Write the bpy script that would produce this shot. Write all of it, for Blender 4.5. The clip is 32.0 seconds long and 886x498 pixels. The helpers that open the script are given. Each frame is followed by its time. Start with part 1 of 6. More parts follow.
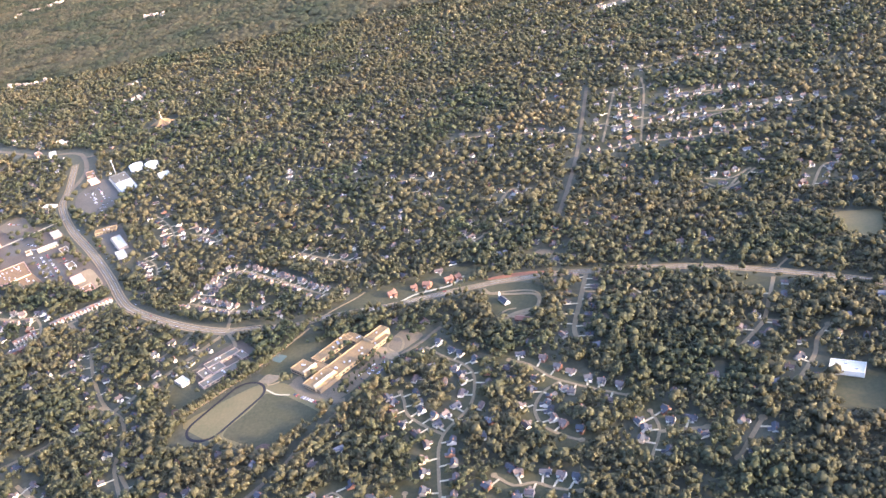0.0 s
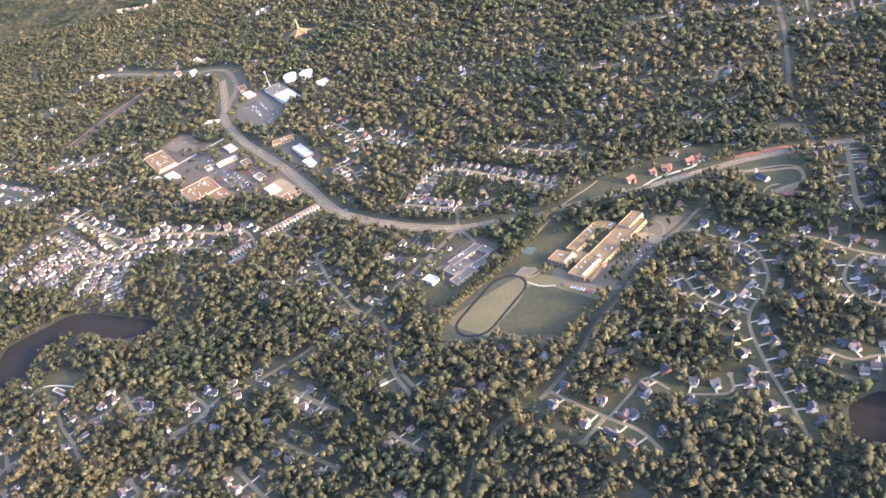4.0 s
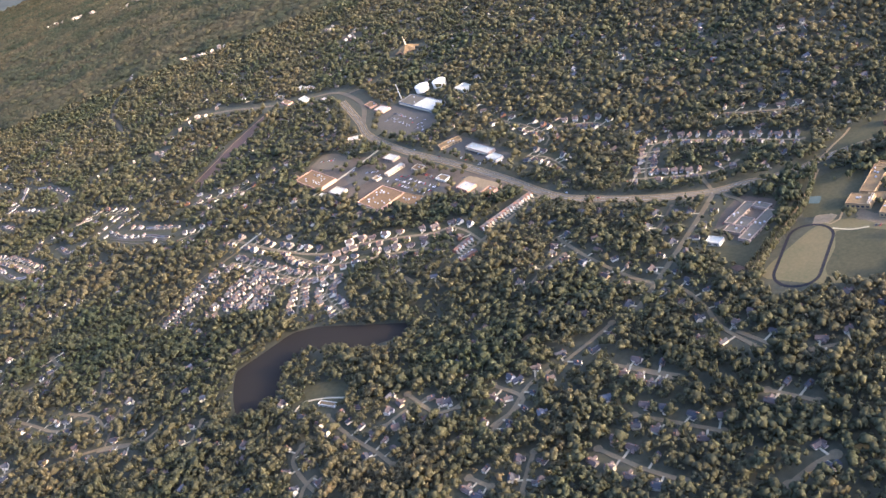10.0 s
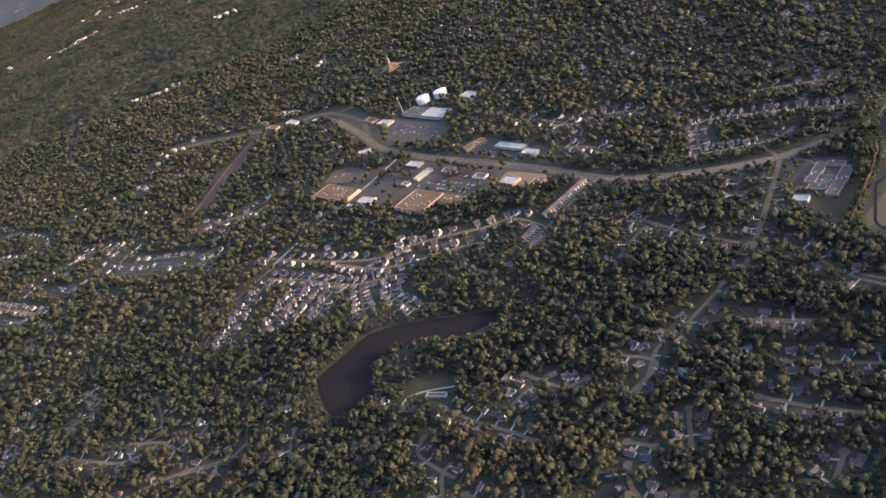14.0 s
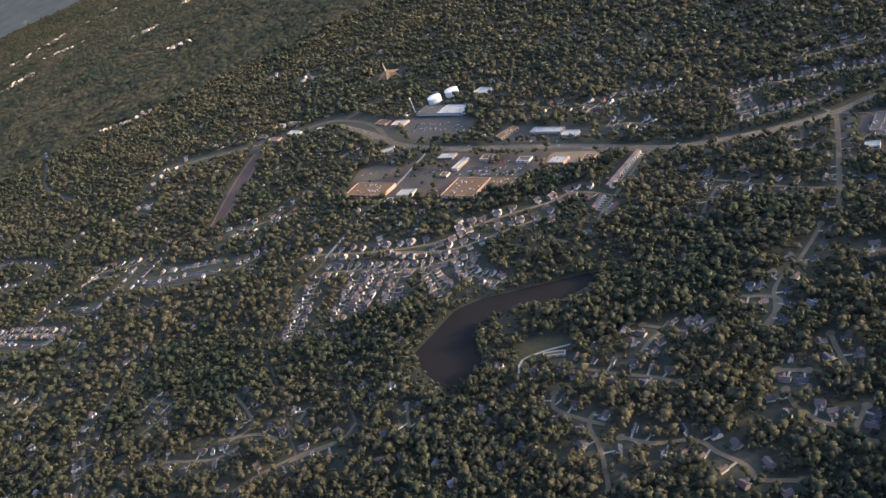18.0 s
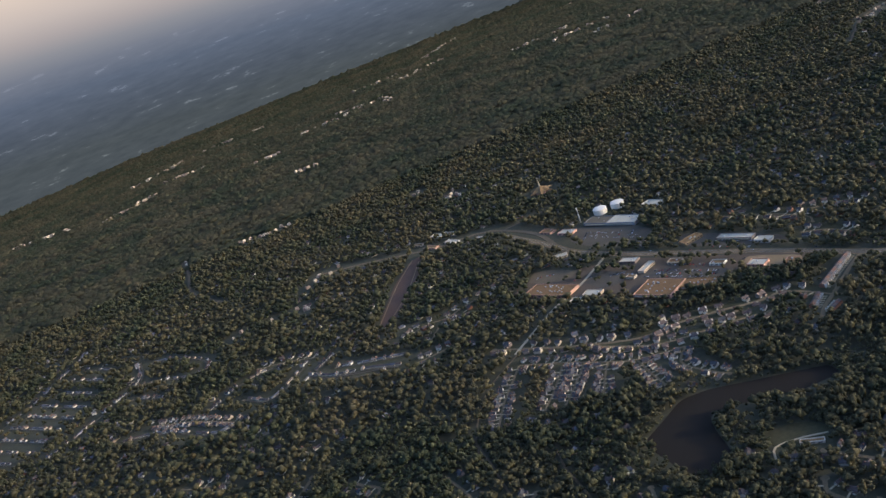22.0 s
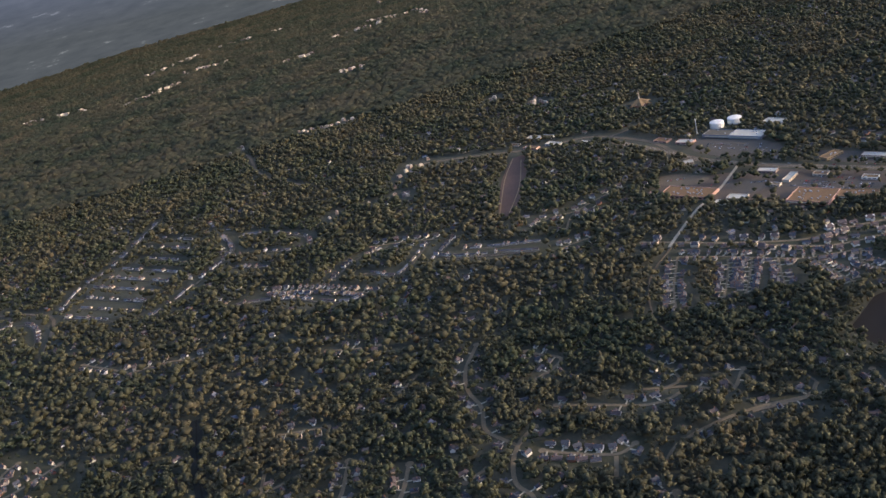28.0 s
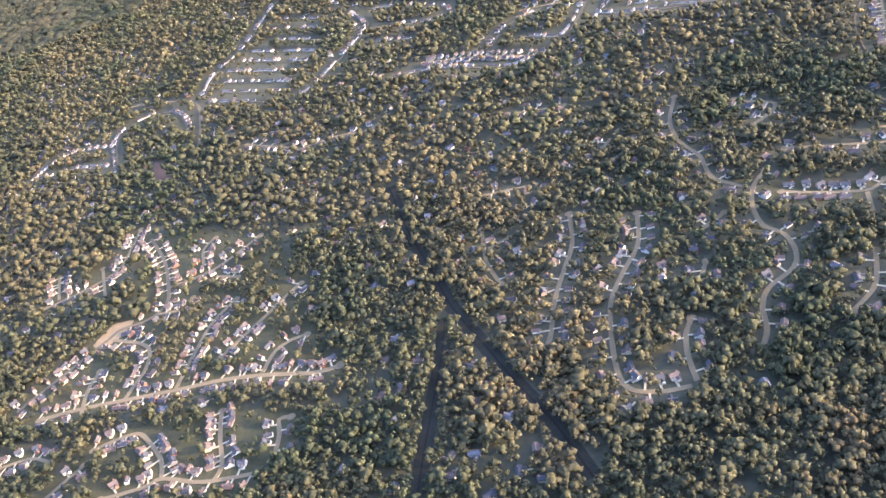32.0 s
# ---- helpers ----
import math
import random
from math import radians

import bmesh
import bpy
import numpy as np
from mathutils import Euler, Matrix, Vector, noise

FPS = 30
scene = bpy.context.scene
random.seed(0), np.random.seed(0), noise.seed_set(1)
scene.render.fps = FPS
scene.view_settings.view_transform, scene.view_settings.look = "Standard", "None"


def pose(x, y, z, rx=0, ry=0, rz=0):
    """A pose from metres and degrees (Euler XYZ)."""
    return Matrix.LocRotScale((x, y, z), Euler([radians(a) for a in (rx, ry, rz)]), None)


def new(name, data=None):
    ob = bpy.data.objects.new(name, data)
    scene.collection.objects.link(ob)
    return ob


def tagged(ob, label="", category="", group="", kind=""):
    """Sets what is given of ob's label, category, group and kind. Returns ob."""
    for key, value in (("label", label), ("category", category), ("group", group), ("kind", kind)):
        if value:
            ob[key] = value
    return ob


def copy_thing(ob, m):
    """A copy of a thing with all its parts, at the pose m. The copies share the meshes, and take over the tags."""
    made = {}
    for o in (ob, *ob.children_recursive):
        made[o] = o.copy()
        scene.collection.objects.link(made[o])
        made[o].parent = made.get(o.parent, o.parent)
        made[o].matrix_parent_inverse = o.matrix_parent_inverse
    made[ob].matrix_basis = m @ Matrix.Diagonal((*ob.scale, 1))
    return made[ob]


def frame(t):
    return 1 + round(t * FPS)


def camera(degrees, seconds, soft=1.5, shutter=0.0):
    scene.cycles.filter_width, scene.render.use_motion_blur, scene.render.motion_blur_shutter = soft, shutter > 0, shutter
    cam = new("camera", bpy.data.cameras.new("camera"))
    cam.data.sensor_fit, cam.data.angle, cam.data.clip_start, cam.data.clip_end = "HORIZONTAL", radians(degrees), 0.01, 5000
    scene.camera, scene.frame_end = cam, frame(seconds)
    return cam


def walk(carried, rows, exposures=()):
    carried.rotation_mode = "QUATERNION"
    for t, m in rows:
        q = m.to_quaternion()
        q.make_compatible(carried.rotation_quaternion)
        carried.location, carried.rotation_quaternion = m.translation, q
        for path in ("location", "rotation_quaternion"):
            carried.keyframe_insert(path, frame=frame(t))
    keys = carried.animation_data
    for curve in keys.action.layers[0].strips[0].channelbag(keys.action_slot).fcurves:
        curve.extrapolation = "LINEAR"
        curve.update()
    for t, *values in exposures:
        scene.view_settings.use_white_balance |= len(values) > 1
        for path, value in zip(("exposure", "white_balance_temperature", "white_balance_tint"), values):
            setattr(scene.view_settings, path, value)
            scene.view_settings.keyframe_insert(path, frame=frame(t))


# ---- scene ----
cam = camera(51.8, 32.0, soft=1.5)
METRES, EYE, TILT, LEAN, TURN = 1130.0, 364.2, -27.76, 11.24, 0.0
ROWS = [
    (0.0, 0.0009, -0.0013, -0.0014, 0.00, 0.00, -0.00),
    (0.5, -0.0160, 0.0023, -0.0035, 0.83, -1.03, 0.41),
    (1.0, -0.0327, 0.0057, -0.0057, 1.76, -1.24, 0.55),
    (1.5, -0.0494, 0.0090, -0.0079, 2.25, -1.54, 0.01),
    (2.0, -0.0660, 0.0121, -0.0103, 2.02, -3.76, 0.17),
    (2.5, -0.0824, 0.0151, -0.0127, 3.45, -3.16, 1.40),
    (3.0, -0.0989, 0.0179, -0.0151, 3.42, -3.23, 1.92),
    (3.5, -0.1152, 0.0207, -0.0176, 3.00, -4.81, 2.48),
    (5.5, -0.1799, 0.0306, -0.0277, 2.25, -4.57, 7.33),
    (6.0, -0.1959, 0.0329, -0.0303, 1.11, -4.37, 8.18),
    (6.5, -0.2118, 0.0351, -0.0329, 0.69, -4.90, 8.85),
    (7.0, -0.2278, 0.0373, -0.0355, 0.75, -4.12, 8.81),
    (7.5, -0.2436, 0.0394, -0.0380, 0.95, -3.20, 8.76),
    (8.0, -0.2594, 0.0415, -0.0406, 1.15, -2.66, 8.83),
    (8.5, -0.2752, 0.0435, -0.0431, 1.16, -2.44, 8.89),
    (9.0, -0.2909, 0.0455, -0.0456, 1.22, -2.09, 8.98),
    (9.5, -0.3066, 0.0475, -0.0481, 1.18, -1.83, 9.11),
    (10.0, -0.3222, 0.0495, -0.0505, 1.12, -1.85, 9.18),
    (10.5, -0.3378, 0.0515, -0.0529, 1.31, -1.88, 9.86),
    (11.0, -0.3534, 0.0534, -0.0553, 1.75, -0.90, 11.22),
    (11.5, -0.3689, 0.0554, -0.0577, 1.72, 0.05, 11.75),
    (12.0, -0.3844, 0.0574, -0.0599, 0.89, 0.48, 12.04),
    (12.5, -0.3999, 0.0595, -0.0622, -0.54, 0.70, 12.52),
    (13.0, -0.4153, 0.0615, -0.0644, -2.41, 0.71, 13.33),
    (13.5, -0.4307, 0.0636, -0.0665, -4.14, 0.56, 13.59),
    (14.0, -0.4461, 0.0657, -0.0686, -5.33, 0.08, 13.56),
    (14.5, -0.4614, 0.0679, -0.0706, -6.18, -0.82, 13.53),
    (16.5, -0.5225, 0.0770, -0.0782, -7.59, -1.54, 14.37),
    (17.0, -0.5377, 0.0795, -0.0799, -8.22, -1.20, 14.99),
    (17.5, -0.5528, 0.0820, -0.0816, -9.23, -0.32, 15.83),
    (18.0, -0.5680, 0.0846, -0.0832, -11.04, 1.24, 17.36),
    (18.5, -0.5831, 0.0872, -0.0848, -11.22, 1.82, 17.96),
    (19.0, -0.5981, 0.0900, -0.0862, -5.20, 1.43, 16.11),
    (19.5, -0.6131, 0.0928, -0.0877, -5.00, 1.48, 16.47),
    (20.0, -0.6281, 0.0957, -0.0891, -4.89, 2.40, 16.63),
    (20.5, -0.6431, 0.0986, -0.0904, -5.90, 4.33, 16.18),
    (21.0, -0.6580, 0.1017, -0.0917, -6.19, 7.64, 15.34),
    (21.5, -0.6728, 0.1049, -0.0929, -6.98, 9.91, 14.99),
    (22.0, -0.6876, 0.1081, -0.0941, -7.76, 11.48, 14.66),
    (22.5, -0.7024, 0.1115, -0.0952, -8.47, 12.84, 13.83),
    (23.0, -0.7171, 0.1149, -0.0963, -9.53, 13.76, 13.35),
    (23.5, -0.7318, 0.1184, -0.0973, -11.05, 16.12, 13.51),
    (24.0, -0.7464, 0.1221, -0.0983, -12.64, 18.87, 12.70),
    (24.5, -0.7610, 0.1258, -0.0993, -13.47, 19.28, 11.51),
    (26.5, -0.8186, 0.1417, -0.1029, -12.68, 19.08, 9.93),
    (27.0, -0.8328, 0.1459, -0.1037, -12.70, 15.95, 9.51),
    (27.5, -0.8469, 0.1502, -0.1046, -12.46, 10.89, 9.37),
    (28.0, -0.8610, 0.1546, -0.1054, -12.04, 6.83, 9.66),
    (28.5, -0.8750, 0.1591, -0.1063, -11.31, 2.60, 10.15),
    (29.0, -0.8889, 0.1636, -0.1071, -10.50, -0.59, 10.50),
    (29.5, -0.9027, 0.1683, -0.1080, -9.73, -2.54, 10.77),
    (30.0, -0.9164, 0.1731, -0.1089, -9.03, -3.88, 11.68),
    (30.5, -0.9300, 0.1779, -0.1098, -8.83, -4.06, 12.33),
    (31.0, -0.9434, 0.1829, -0.1107, -8.91, -4.45, 11.99),
    (31.5, -0.9568, 0.1879, -0.1117, -9.12, -4.89, 11.96),
    (32.0, -0.9701, 0.1930, -0.1128, -9.43, -5.20, 12.26),
]

EXPOSURES = [(0, 3.10, 4880, 34), (0.8, 3.22, 4880, 34), (1.5, 3.24, 4880, 34), (3, 3.10, 4880, 34), (6, 2.84, 4860, 33), (8, 2.80, 4900, 34), (9, 2.68, 4900, 34), (10.2, 2.41, 4880, 32), (10.8, 1.71, 4880, 32), (11.5, 1.41, 4880, 31), (14, 1.66, 4860, 31), (17, 1.66, 4790, 30), (19, 1.61, 4740, 29), (20, 1.26, 4680, 28), (21, 1.46, 4640, 25), (22, 0.96, 4640, 24), (23, 1.06, 4660, 23), (24.5, 1.31, 4680, 23), (26.5, 1.41, 4720, 26), (28, 1.26, 4800, 30), (29, 2.26, 4880, 32), (30, 3.44, 4930, 34), (30.5, 3.30, 4930, 34), (32, 3.16, 4930, 34)]
walk(cam, [(t, pose(0, 0, EYE, TILT, LEAN, TURN) @ pose(METRES * x, METRES * y, METRES * z, 90 + pitch, roll, yaw)) for t, x, y, z, yaw, pitch, roll in ROWS], EXPOSURES)

# ---- light ----
SUN_AZIMUTH, SUN_HEIGHT = 118.0, 14.0      # clockwise from +y; degrees above the horizon
world = bpy.data.worlds.new("evening_sky")
scene.world = world
world.use_nodes = True
wn = world.node_tree
sky = wn.nodes.new("ShaderNodeTexSky")
sky.sky_type = "NISHITA"
sky.sun_disc = False
sky.sun_elevation = radians(SUN_HEIGHT)
sky.sun_rotation = radians(SUN_AZIMUTH)
sky.air_density, sky.dust_density, sky.ozone_density = 1.0, 3.0, 0.6
wn.links.new(sky.outputs[0], wn.nodes["Background"].inputs["Color"])
wn.nodes["Background"].inputs["Strength"].default_value = 0.15
sun_data = bpy.data.lights.new("sun", "SUN")
sun_data.energy, sun_data.angle, sun_data.color = 2.05, radians(0.6), (1.0, 0.70, 0.27)
sun = new("sun", sun_data)
to_sun = Vector((math.sin(radians(SUN_AZIMUTH)) * math.cos(radians(SUN_HEIGHT)), math.cos(radians(SUN_AZIMUTH)) * math.cos(radians(SUN_HEIGHT)), math.sin(radians(SUN_HEIGHT))))
sun.matrix_world = Matrix.Translation((-600, 0, 600)) @ to_sun.to_track_quat("Z", "Y").to_matrix().to_4x4()

# ---- materials ----
def material(name, base, rough=0.8, metal=0.0, spec=0.3):
    m = bpy.data.materials.new(name)
    m.use_nodes = True
    b = m.node_tree.nodes["Principled BSDF"]
    b.inputs["Base Color"].default_value = (*base, 1)
    b.inputs["Roughness"].default_value = rough
    b.inputs["Metallic"].default_value = metal
    b.inputs["Specular IOR Level"].default_value = spec
    return m


def node(m, kind, **values):
    n = m.node_tree.nodes.new(kind)
    for key, value in values.items():
        n.inputs[key.replace("_", " ")].default_value = value
    return n


def wire(m, a, b):
    m.node_tree.links.new(a, b)


def ramp(m, source, *stops):
    r = m.node_tree.nodes.new("ShaderNodeValToRGB")
    e = r.color_ramp.elements
    while len(e) < len(stops):
        e.new(0.5)
    for k, (p, c) in zip(e, stops):
        k.position, k.color = p, (*c, 1)
    wire(m, source, r.inputs[0])
    return r.outputs["Color"]


def blend(m, a, b, factor, how="MIX"):
    x = m.node_tree.nodes.new("ShaderNodeMix")
    x.data_type, x.blend_type = "RGBA", how
    for sock, v in ((x.inputs[0], factor), (x.inputs[6], a), (x.inputs[7], b)):
        if hasattr(v, "links"):
            wire(m, v, sock)
        else:
            sock.default_value = v
    return x.outputs[2]


def noise_of(m, scale, detail=4.0, rough=0.6):
    pos = node(m, "ShaderNodeNewGeometry")
    n = node(m, "ShaderNodeTexNoise", Scale=scale, Detail=detail, Roughness=rough)
    wire(m, pos.outputs["Position"], n.inputs["Vector"])
    return n.outputs["Fac"]


def textured(name, coarse, fine, stops, stops2=None, amount=0.5, rough=0.85, bump=0.0, per_object=0.0, spec=0.2):
    """Two scales of variation in world metres, and a bump."""
    m = material(name, (0.3, 0.3, 0.3), rough, 0.0, spec)
    b = m.node_tree.nodes["Principled BSDF"]
    c = ramp(m, noise_of(m, coarse, 5), *stops)
    if stops2:
        c = blend(m, c, ramp(m, noise_of(m, fine, 6), *stops2), amount)
    if per_object:
        info = node(m, "ShaderNodeObjectInfo")
        hsv = node(m, "ShaderNodeHueSaturation")
        mr = node(m, "ShaderNodeMapRange", To_Min=1 - per_object, To_Max=1 + per_object)
        wire(m, info.outputs["Random"], mr.inputs[0])
        wire(m, mr.outputs[0], hsv.inputs["Value"])
        wire(m, c, hsv.inputs["Color"])
        c = hsv.outputs[0]
    wire(m, c, b.inputs["Base Color"])
    if bump:
        bp = node(m, "ShaderNodeBump", Strength=bump, Distance=0.3)
        wire(m, noise_of(m, fine, 6), bp.inputs["Height"])
        wire(m, bp.outputs[0], b.inputs["Normal"])
    return m


def foliage(name, dark, light, gold):
    """Leaves: tint varies tree by tree, clump by clump and over the hillside."""
    m = material(name, light, 0.8, 0.0, 0.12)
    b = m.node_tree.nodes["Principled BSDF"]
    at = node(m, "ShaderNodeAttribute")
    at.attribute_name = "tint"
    geo = node(m, "ShaderNodeNewGeometry")
    c = ramp(m, at.outputs["Fac"], (0.0, dark), (0.55, light), (0.9, light), (1.0, gold))
    isl = node(m, "ShaderNodeMapRange", To_Min=0.90, To_Max=1.10)
    wire(m, geo.outputs["Random Per Island"], isl.inputs[0])
    hsv = node(m, "ShaderNodeHueSaturation")
    wire(m, isl.outputs[0], hsv.inputs["Value"])
    wire(m, c, hsv.inputs["Color"])
    c = blend(m, hsv.outputs[0], ramp(m, noise_of(m, 0.008, 5), (0.35, (0.66, 0.80, 0.66)), (0.68, (1.28, 1.15, 0.95))), 1.0, "MULTIPLY")
    c = blend(m, c, ramp(m, noise_of(m, 1.1, 5, 0.7), (0.3, (0.74, 0.76, 0.74)), (0.5, (0.98, 0.98, 0.98)), (0.7, (1.2, 1.18, 1.13))), 1.0, "MULTIPLY")
    bp = node(m, "ShaderNodeBump", Strength=0.6, Distance=0.5)
    wire(m, noise_of(m, 1.4, 4, 0.65), bp.inputs["Height"])
    wire(m, bp.outputs[0], b.inputs["Normal"])
    wire(m, c, b.inputs["Base Color"])
    tr = node(m, "ShaderNodeBsdfTranslucent")
    wire(m, c, tr.inputs["Color"])
    mix = node(m, "ShaderNodeMixShader", Fac=0.55)
    wire(m, b.outputs[0], mix.inputs[1])
    wire(m, tr.outputs[0], mix.inputs[2])
    wire(m, mix.outputs[0], m.node_tree.nodes["Material Output"].inputs["Surface"])
    return m


GROUND = textured("woodland_floor", 0.01, 0.25, ((0.3, (0.034, 0.038, 0.019)), (0.7, (0.066, 0.060, 0.031))), ((0.3, (0.028, 0.032, 0.015)), (0.7, (0.082, 0.072, 0.040))), 0.5)
# tree shade over the creek gap is put into this near-black mud
SHADED_MUD = textured("shaded_creek_mud", 0.05, 0.4, ((0.3, (0.014, 0.015, 0.009)), (0.7, (0.028, 0.027, 0.016))), ((0.3, (0.012, 0.014, 0.008)), (0.7, (0.034, 0.032, 0.019))), 0.5)
LAWN = textured("lawn_grass", 0.03, 0.4, ((0.3, (0.031, 0.036, 0.013)), (0.7, (0.061, 0.054, 0.022))), ((0.35, (0.028, 0.031, 0.012)), (0.7, (0.074, 0.060, 0.026))), 0.5)
FIELD = textured("mown_field", 0.04, 0.5, ((0.3, (0.078, 0.074, 0.028)), (0.7, (0.128, 0.100, 0.041))), ((0.35, (0.071, 0.067, 0.025)), (0.7, (0.136, 0.106, 0.045))), 0.4)
CLAY = textured("brown_clay", 0.05, 0.5, ((0.3, (0.077, 0.048, 0.030)), (0.7, (0.120, 0.073, 0.045))), ((0.35, (0.060, 0.040, 0.024)), (0.7, (0.134, 0.085, 0.053))), 0.5)
RED_CLAY = textured("raw_red_clay", 0.05, 0.5, ((0.3, (0.156, 0.072, 0.037)), (0.7, (0.242, 0.111, 0.057))), ((0.35, (0.121, 0.061, 0.031)), (0.7, (0.270, 0.129, 0.067))), 0.5)
BARE = textured("bare_sandy_ground", 0.04, 0.5, ((0.3, (0.168, 0.118, 0.055)), (0.7, (0.269, 0.188, 0.091))), ((0.35, (0.126, 0.102, 0.043)), (0.7, (0.277, 0.204, 0.103))), 0.5)
ASPHALT = textured("worn_asphalt", 0.05, 0.8, ((0.3, (0.077, 0.062, 0.035)), (0.7, (0.140, 0.110, 0.058))), ((0.3, (0.063, 0.052, 0.030)), (0.7, (0.162, 0.126, 0.068))), 0.5)
DARK_ASPHALT = textured("dark_asphalt", 0.05, 0.8, ((0.3, (0.054, 0.047, 0.032)), (0.7, (0.093, 0.081, 0.054))), ((0.3, (0.045, 0.039, 0.026)), (0.7, (0.111, 0.096, 0.062))), 0.5)
CONCRETE = textured("pale_concrete", 0.08, 1.0, ((0.3, (0.285, 0.244, 0.146)), (0.7, (0.380, 0.325, 0.196))), ((0.3, (0.247, 0.214, 0.129)), (0.7, (0.408, 0.350, 0.210))), 0.5)
STREET = textured("sun_bleached_street_asphalt", 0.06, 0.8, ((0.3, (0.123, 0.095, 0.047)), (0.7, (0.175, 0.134, 0.066))), ((0.3, (0.105, 0.082, 0.041)), (0.7, (0.187, 0.144, 0.071))), 0.5)
DRIVE = textured("pale_driveway_concrete", 0.1, 1.0, ((0.3, (0.275, 0.234, 0.133)), (0.7, (0.370, 0.316, 0.183))), ((0.3, (0.247, 0.215, 0.125)), (0.7, (0.385, 0.328, 0.191))), 0.5)
DUSTY = textured("dusty_tan_asphalt", 0.05, 0.6, ((0.3, (0.065, 0.050, 0.029)), (0.7, (0.107, 0.082, 0.049))), ((0.3, (0.050, 0.039, 0.024)), (0.7, (0.114, 0.087, 0.054))), 0.5)
PAINT = material("road_paint", (0.40, 0.37, 0.28), 0.7)
WATER = material("pond_water", (0.024, 0.021, 0.016), 0.3, 0.0, 0.1)
_b = WATER.node_tree.nodes["Principled BSDF"]
_b.inputs["IOR"].default_value = 1.09
_bp = node(WATER, "ShaderNodeBump", Strength=0.12, Distance=0.1)
wire(WATER, noise_of(WATER, 1.2, 4), _bp.inputs["Height"])
wire(WATER, _bp.outputs[0], _b.inputs["Normal"])
LEAVES = foliage("mixed_broadleaf_crowns", (0.074, 0.075, 0.048), (0.115, 0.108, 0.064), (0.146, 0.119, 0.068))
BARK = textured("tree_bark", 1.0, 6.0, ((0.3, (0.07, 0.055, 0.04)), (0.7, (0.14, 0.11, 0.085))), None, 0.5)


def wall_paint(name, a, b):
    return textured(name, 0.3, 3.0, ((0.3, a), (0.7, b)), ((0.3, a), (0.7, b)), 0.5, 0.75, 0.0, 0.14)


WALLS = [wall_paint("white_siding", (0.45, 0.415, 0.31), (0.59, 0.545, 0.41)), wall_paint("cream_siding", (0.38, 0.31, 0.195), (0.50, 0.41, 0.265)),
         wall_paint("tan_siding", (0.20, 0.155, 0.11), (0.28, 0.22, 0.155)), wall_paint("red_brick", (0.17, 0.085, 0.048), (0.24, 0.125, 0.07)), wall_paint("grey_siding", (0.16, 0.16, 0.155), (0.23, 0.228, 0.22))]
ROOFS = [wall_paint("charcoal_shingles", (0.040, 0.039, 0.037), (0.070, 0.068, 0.064)), wall_paint("brown_shingles", (0.075, 0.058, 0.044), (0.12, 0.092, 0.07)),
         wall_paint("grey_shingles", (0.10, 0.097, 0.09), (0.155, 0.15, 0.14)), wall_paint("red_shingles", (0.105, 0.058, 0.034), (0.16, 0.088, 0.052))]
FLAT_ROOF = textured("gravel_membrane_roof", 0.06, 0.7, ((0.3, (0.140, 0.090, 0.035)), (0.7, (0.202, 0.135, 0.053))), ((0.35, (0.117, 0.077, 0.031)), (0.7, (0.220, 0.147, 0.059))), 0.5)
WHITE_ROOF = textured("white_membrane_roof", 0.08, 0.7, ((0.3, (0.339, 0.317, 0.222)), (0.7, (0.447, 0.419, 0.295))), ((0.35, (0.312, 0.292, 0.204)), (0.7, (0.460, 0.431, 0.305))), 0.4)
BROWN_ROOF = textured("brown_membrane_roof", 0.06, 0.7, ((0.3, (0.125, 0.074, 0.028)), (0.7, (0.196, 0.119, 0.045))), ((0.35, (0.098, 0.058, 0.023)), (0.7, (0.215, 0.132, 0.050))), 0.5)
GREY_ROOF = textured("grey_membrane_roof", 0.06, 0.7, ((0.3, (0.083, 0.072, 0.047)), (0.7, (0.121, 0.106, 0.067))), ((0.35, (0.068, 0.060, 0.039)), (0.7, (0.136, 0.119, 0.075))), 0.5)
BRICK = wall_paint("buff_brick_wall", (0.216, 0.152, 0.071), (0.289, 0.204, 0.098))
ORANGE_WALL = wall_paint("orange_brick_wall", (0.38, 0.225, 0.14), (0.48, 0.29, 0.185))
TANK_PAINT = textured("white_tank_paint", 0.1, 0.6, ((0.3, (0.577, 0.540, 0.424)), (0.7, (0.660, 0.618, 0.488))), ((0.3, (0.544, 0.508, 0.391)), (0.7, (0.676, 0.635, 0.501))), 0.5, 0.5)
GLASS = material("window_glass", (0.03, 0.035, 0.04), 0.08, 0.0, 0.5)
STEEL = material("galvanised_steel", (0.45, 0.46, 0.47), 0.45, 0.8)
RUBBER = material("tyre_rubber", (0.02, 0.02, 0.02), 0.8)
CAR_PAINT = [material("white_car_paint", (0.75, 0.75, 0.74), 0.3), material("silver_car_paint", (0.45, 0.46, 0.48), 0.3, 0.5), material("dark_car_paint", (0.04, 0.045, 0.06), 0.3), material("red_car_paint", (0.4, 0.04, 0.03), 0.3)]
TENNIS = textured("faded_court_paint", 0.2, 1.0, ((0.3, (0.05, 0.075, 0.065)), (0.7, (0.08, 0.105, 0.09))), None)
TRACK = textured("dark_running_track", 0.1, 0.8, ((0.3, (0.018, 0.017, 0.017)), (0.7, (0.032, 0.030, 0.029))), ((0.3, (0.014, 0.014, 0.014)), (0.7, (0.036, 0.034, 0.032))), 0.5, 0.95, 0.0, 0.0, 0.05)


# ---- mesh helpers ----
def solid(name, bm, mat):
    me = bpy.data.meshes.new(name)
    bm.to_mesh(me)
    bm.free()
    me.materials.append(mat)
    return me


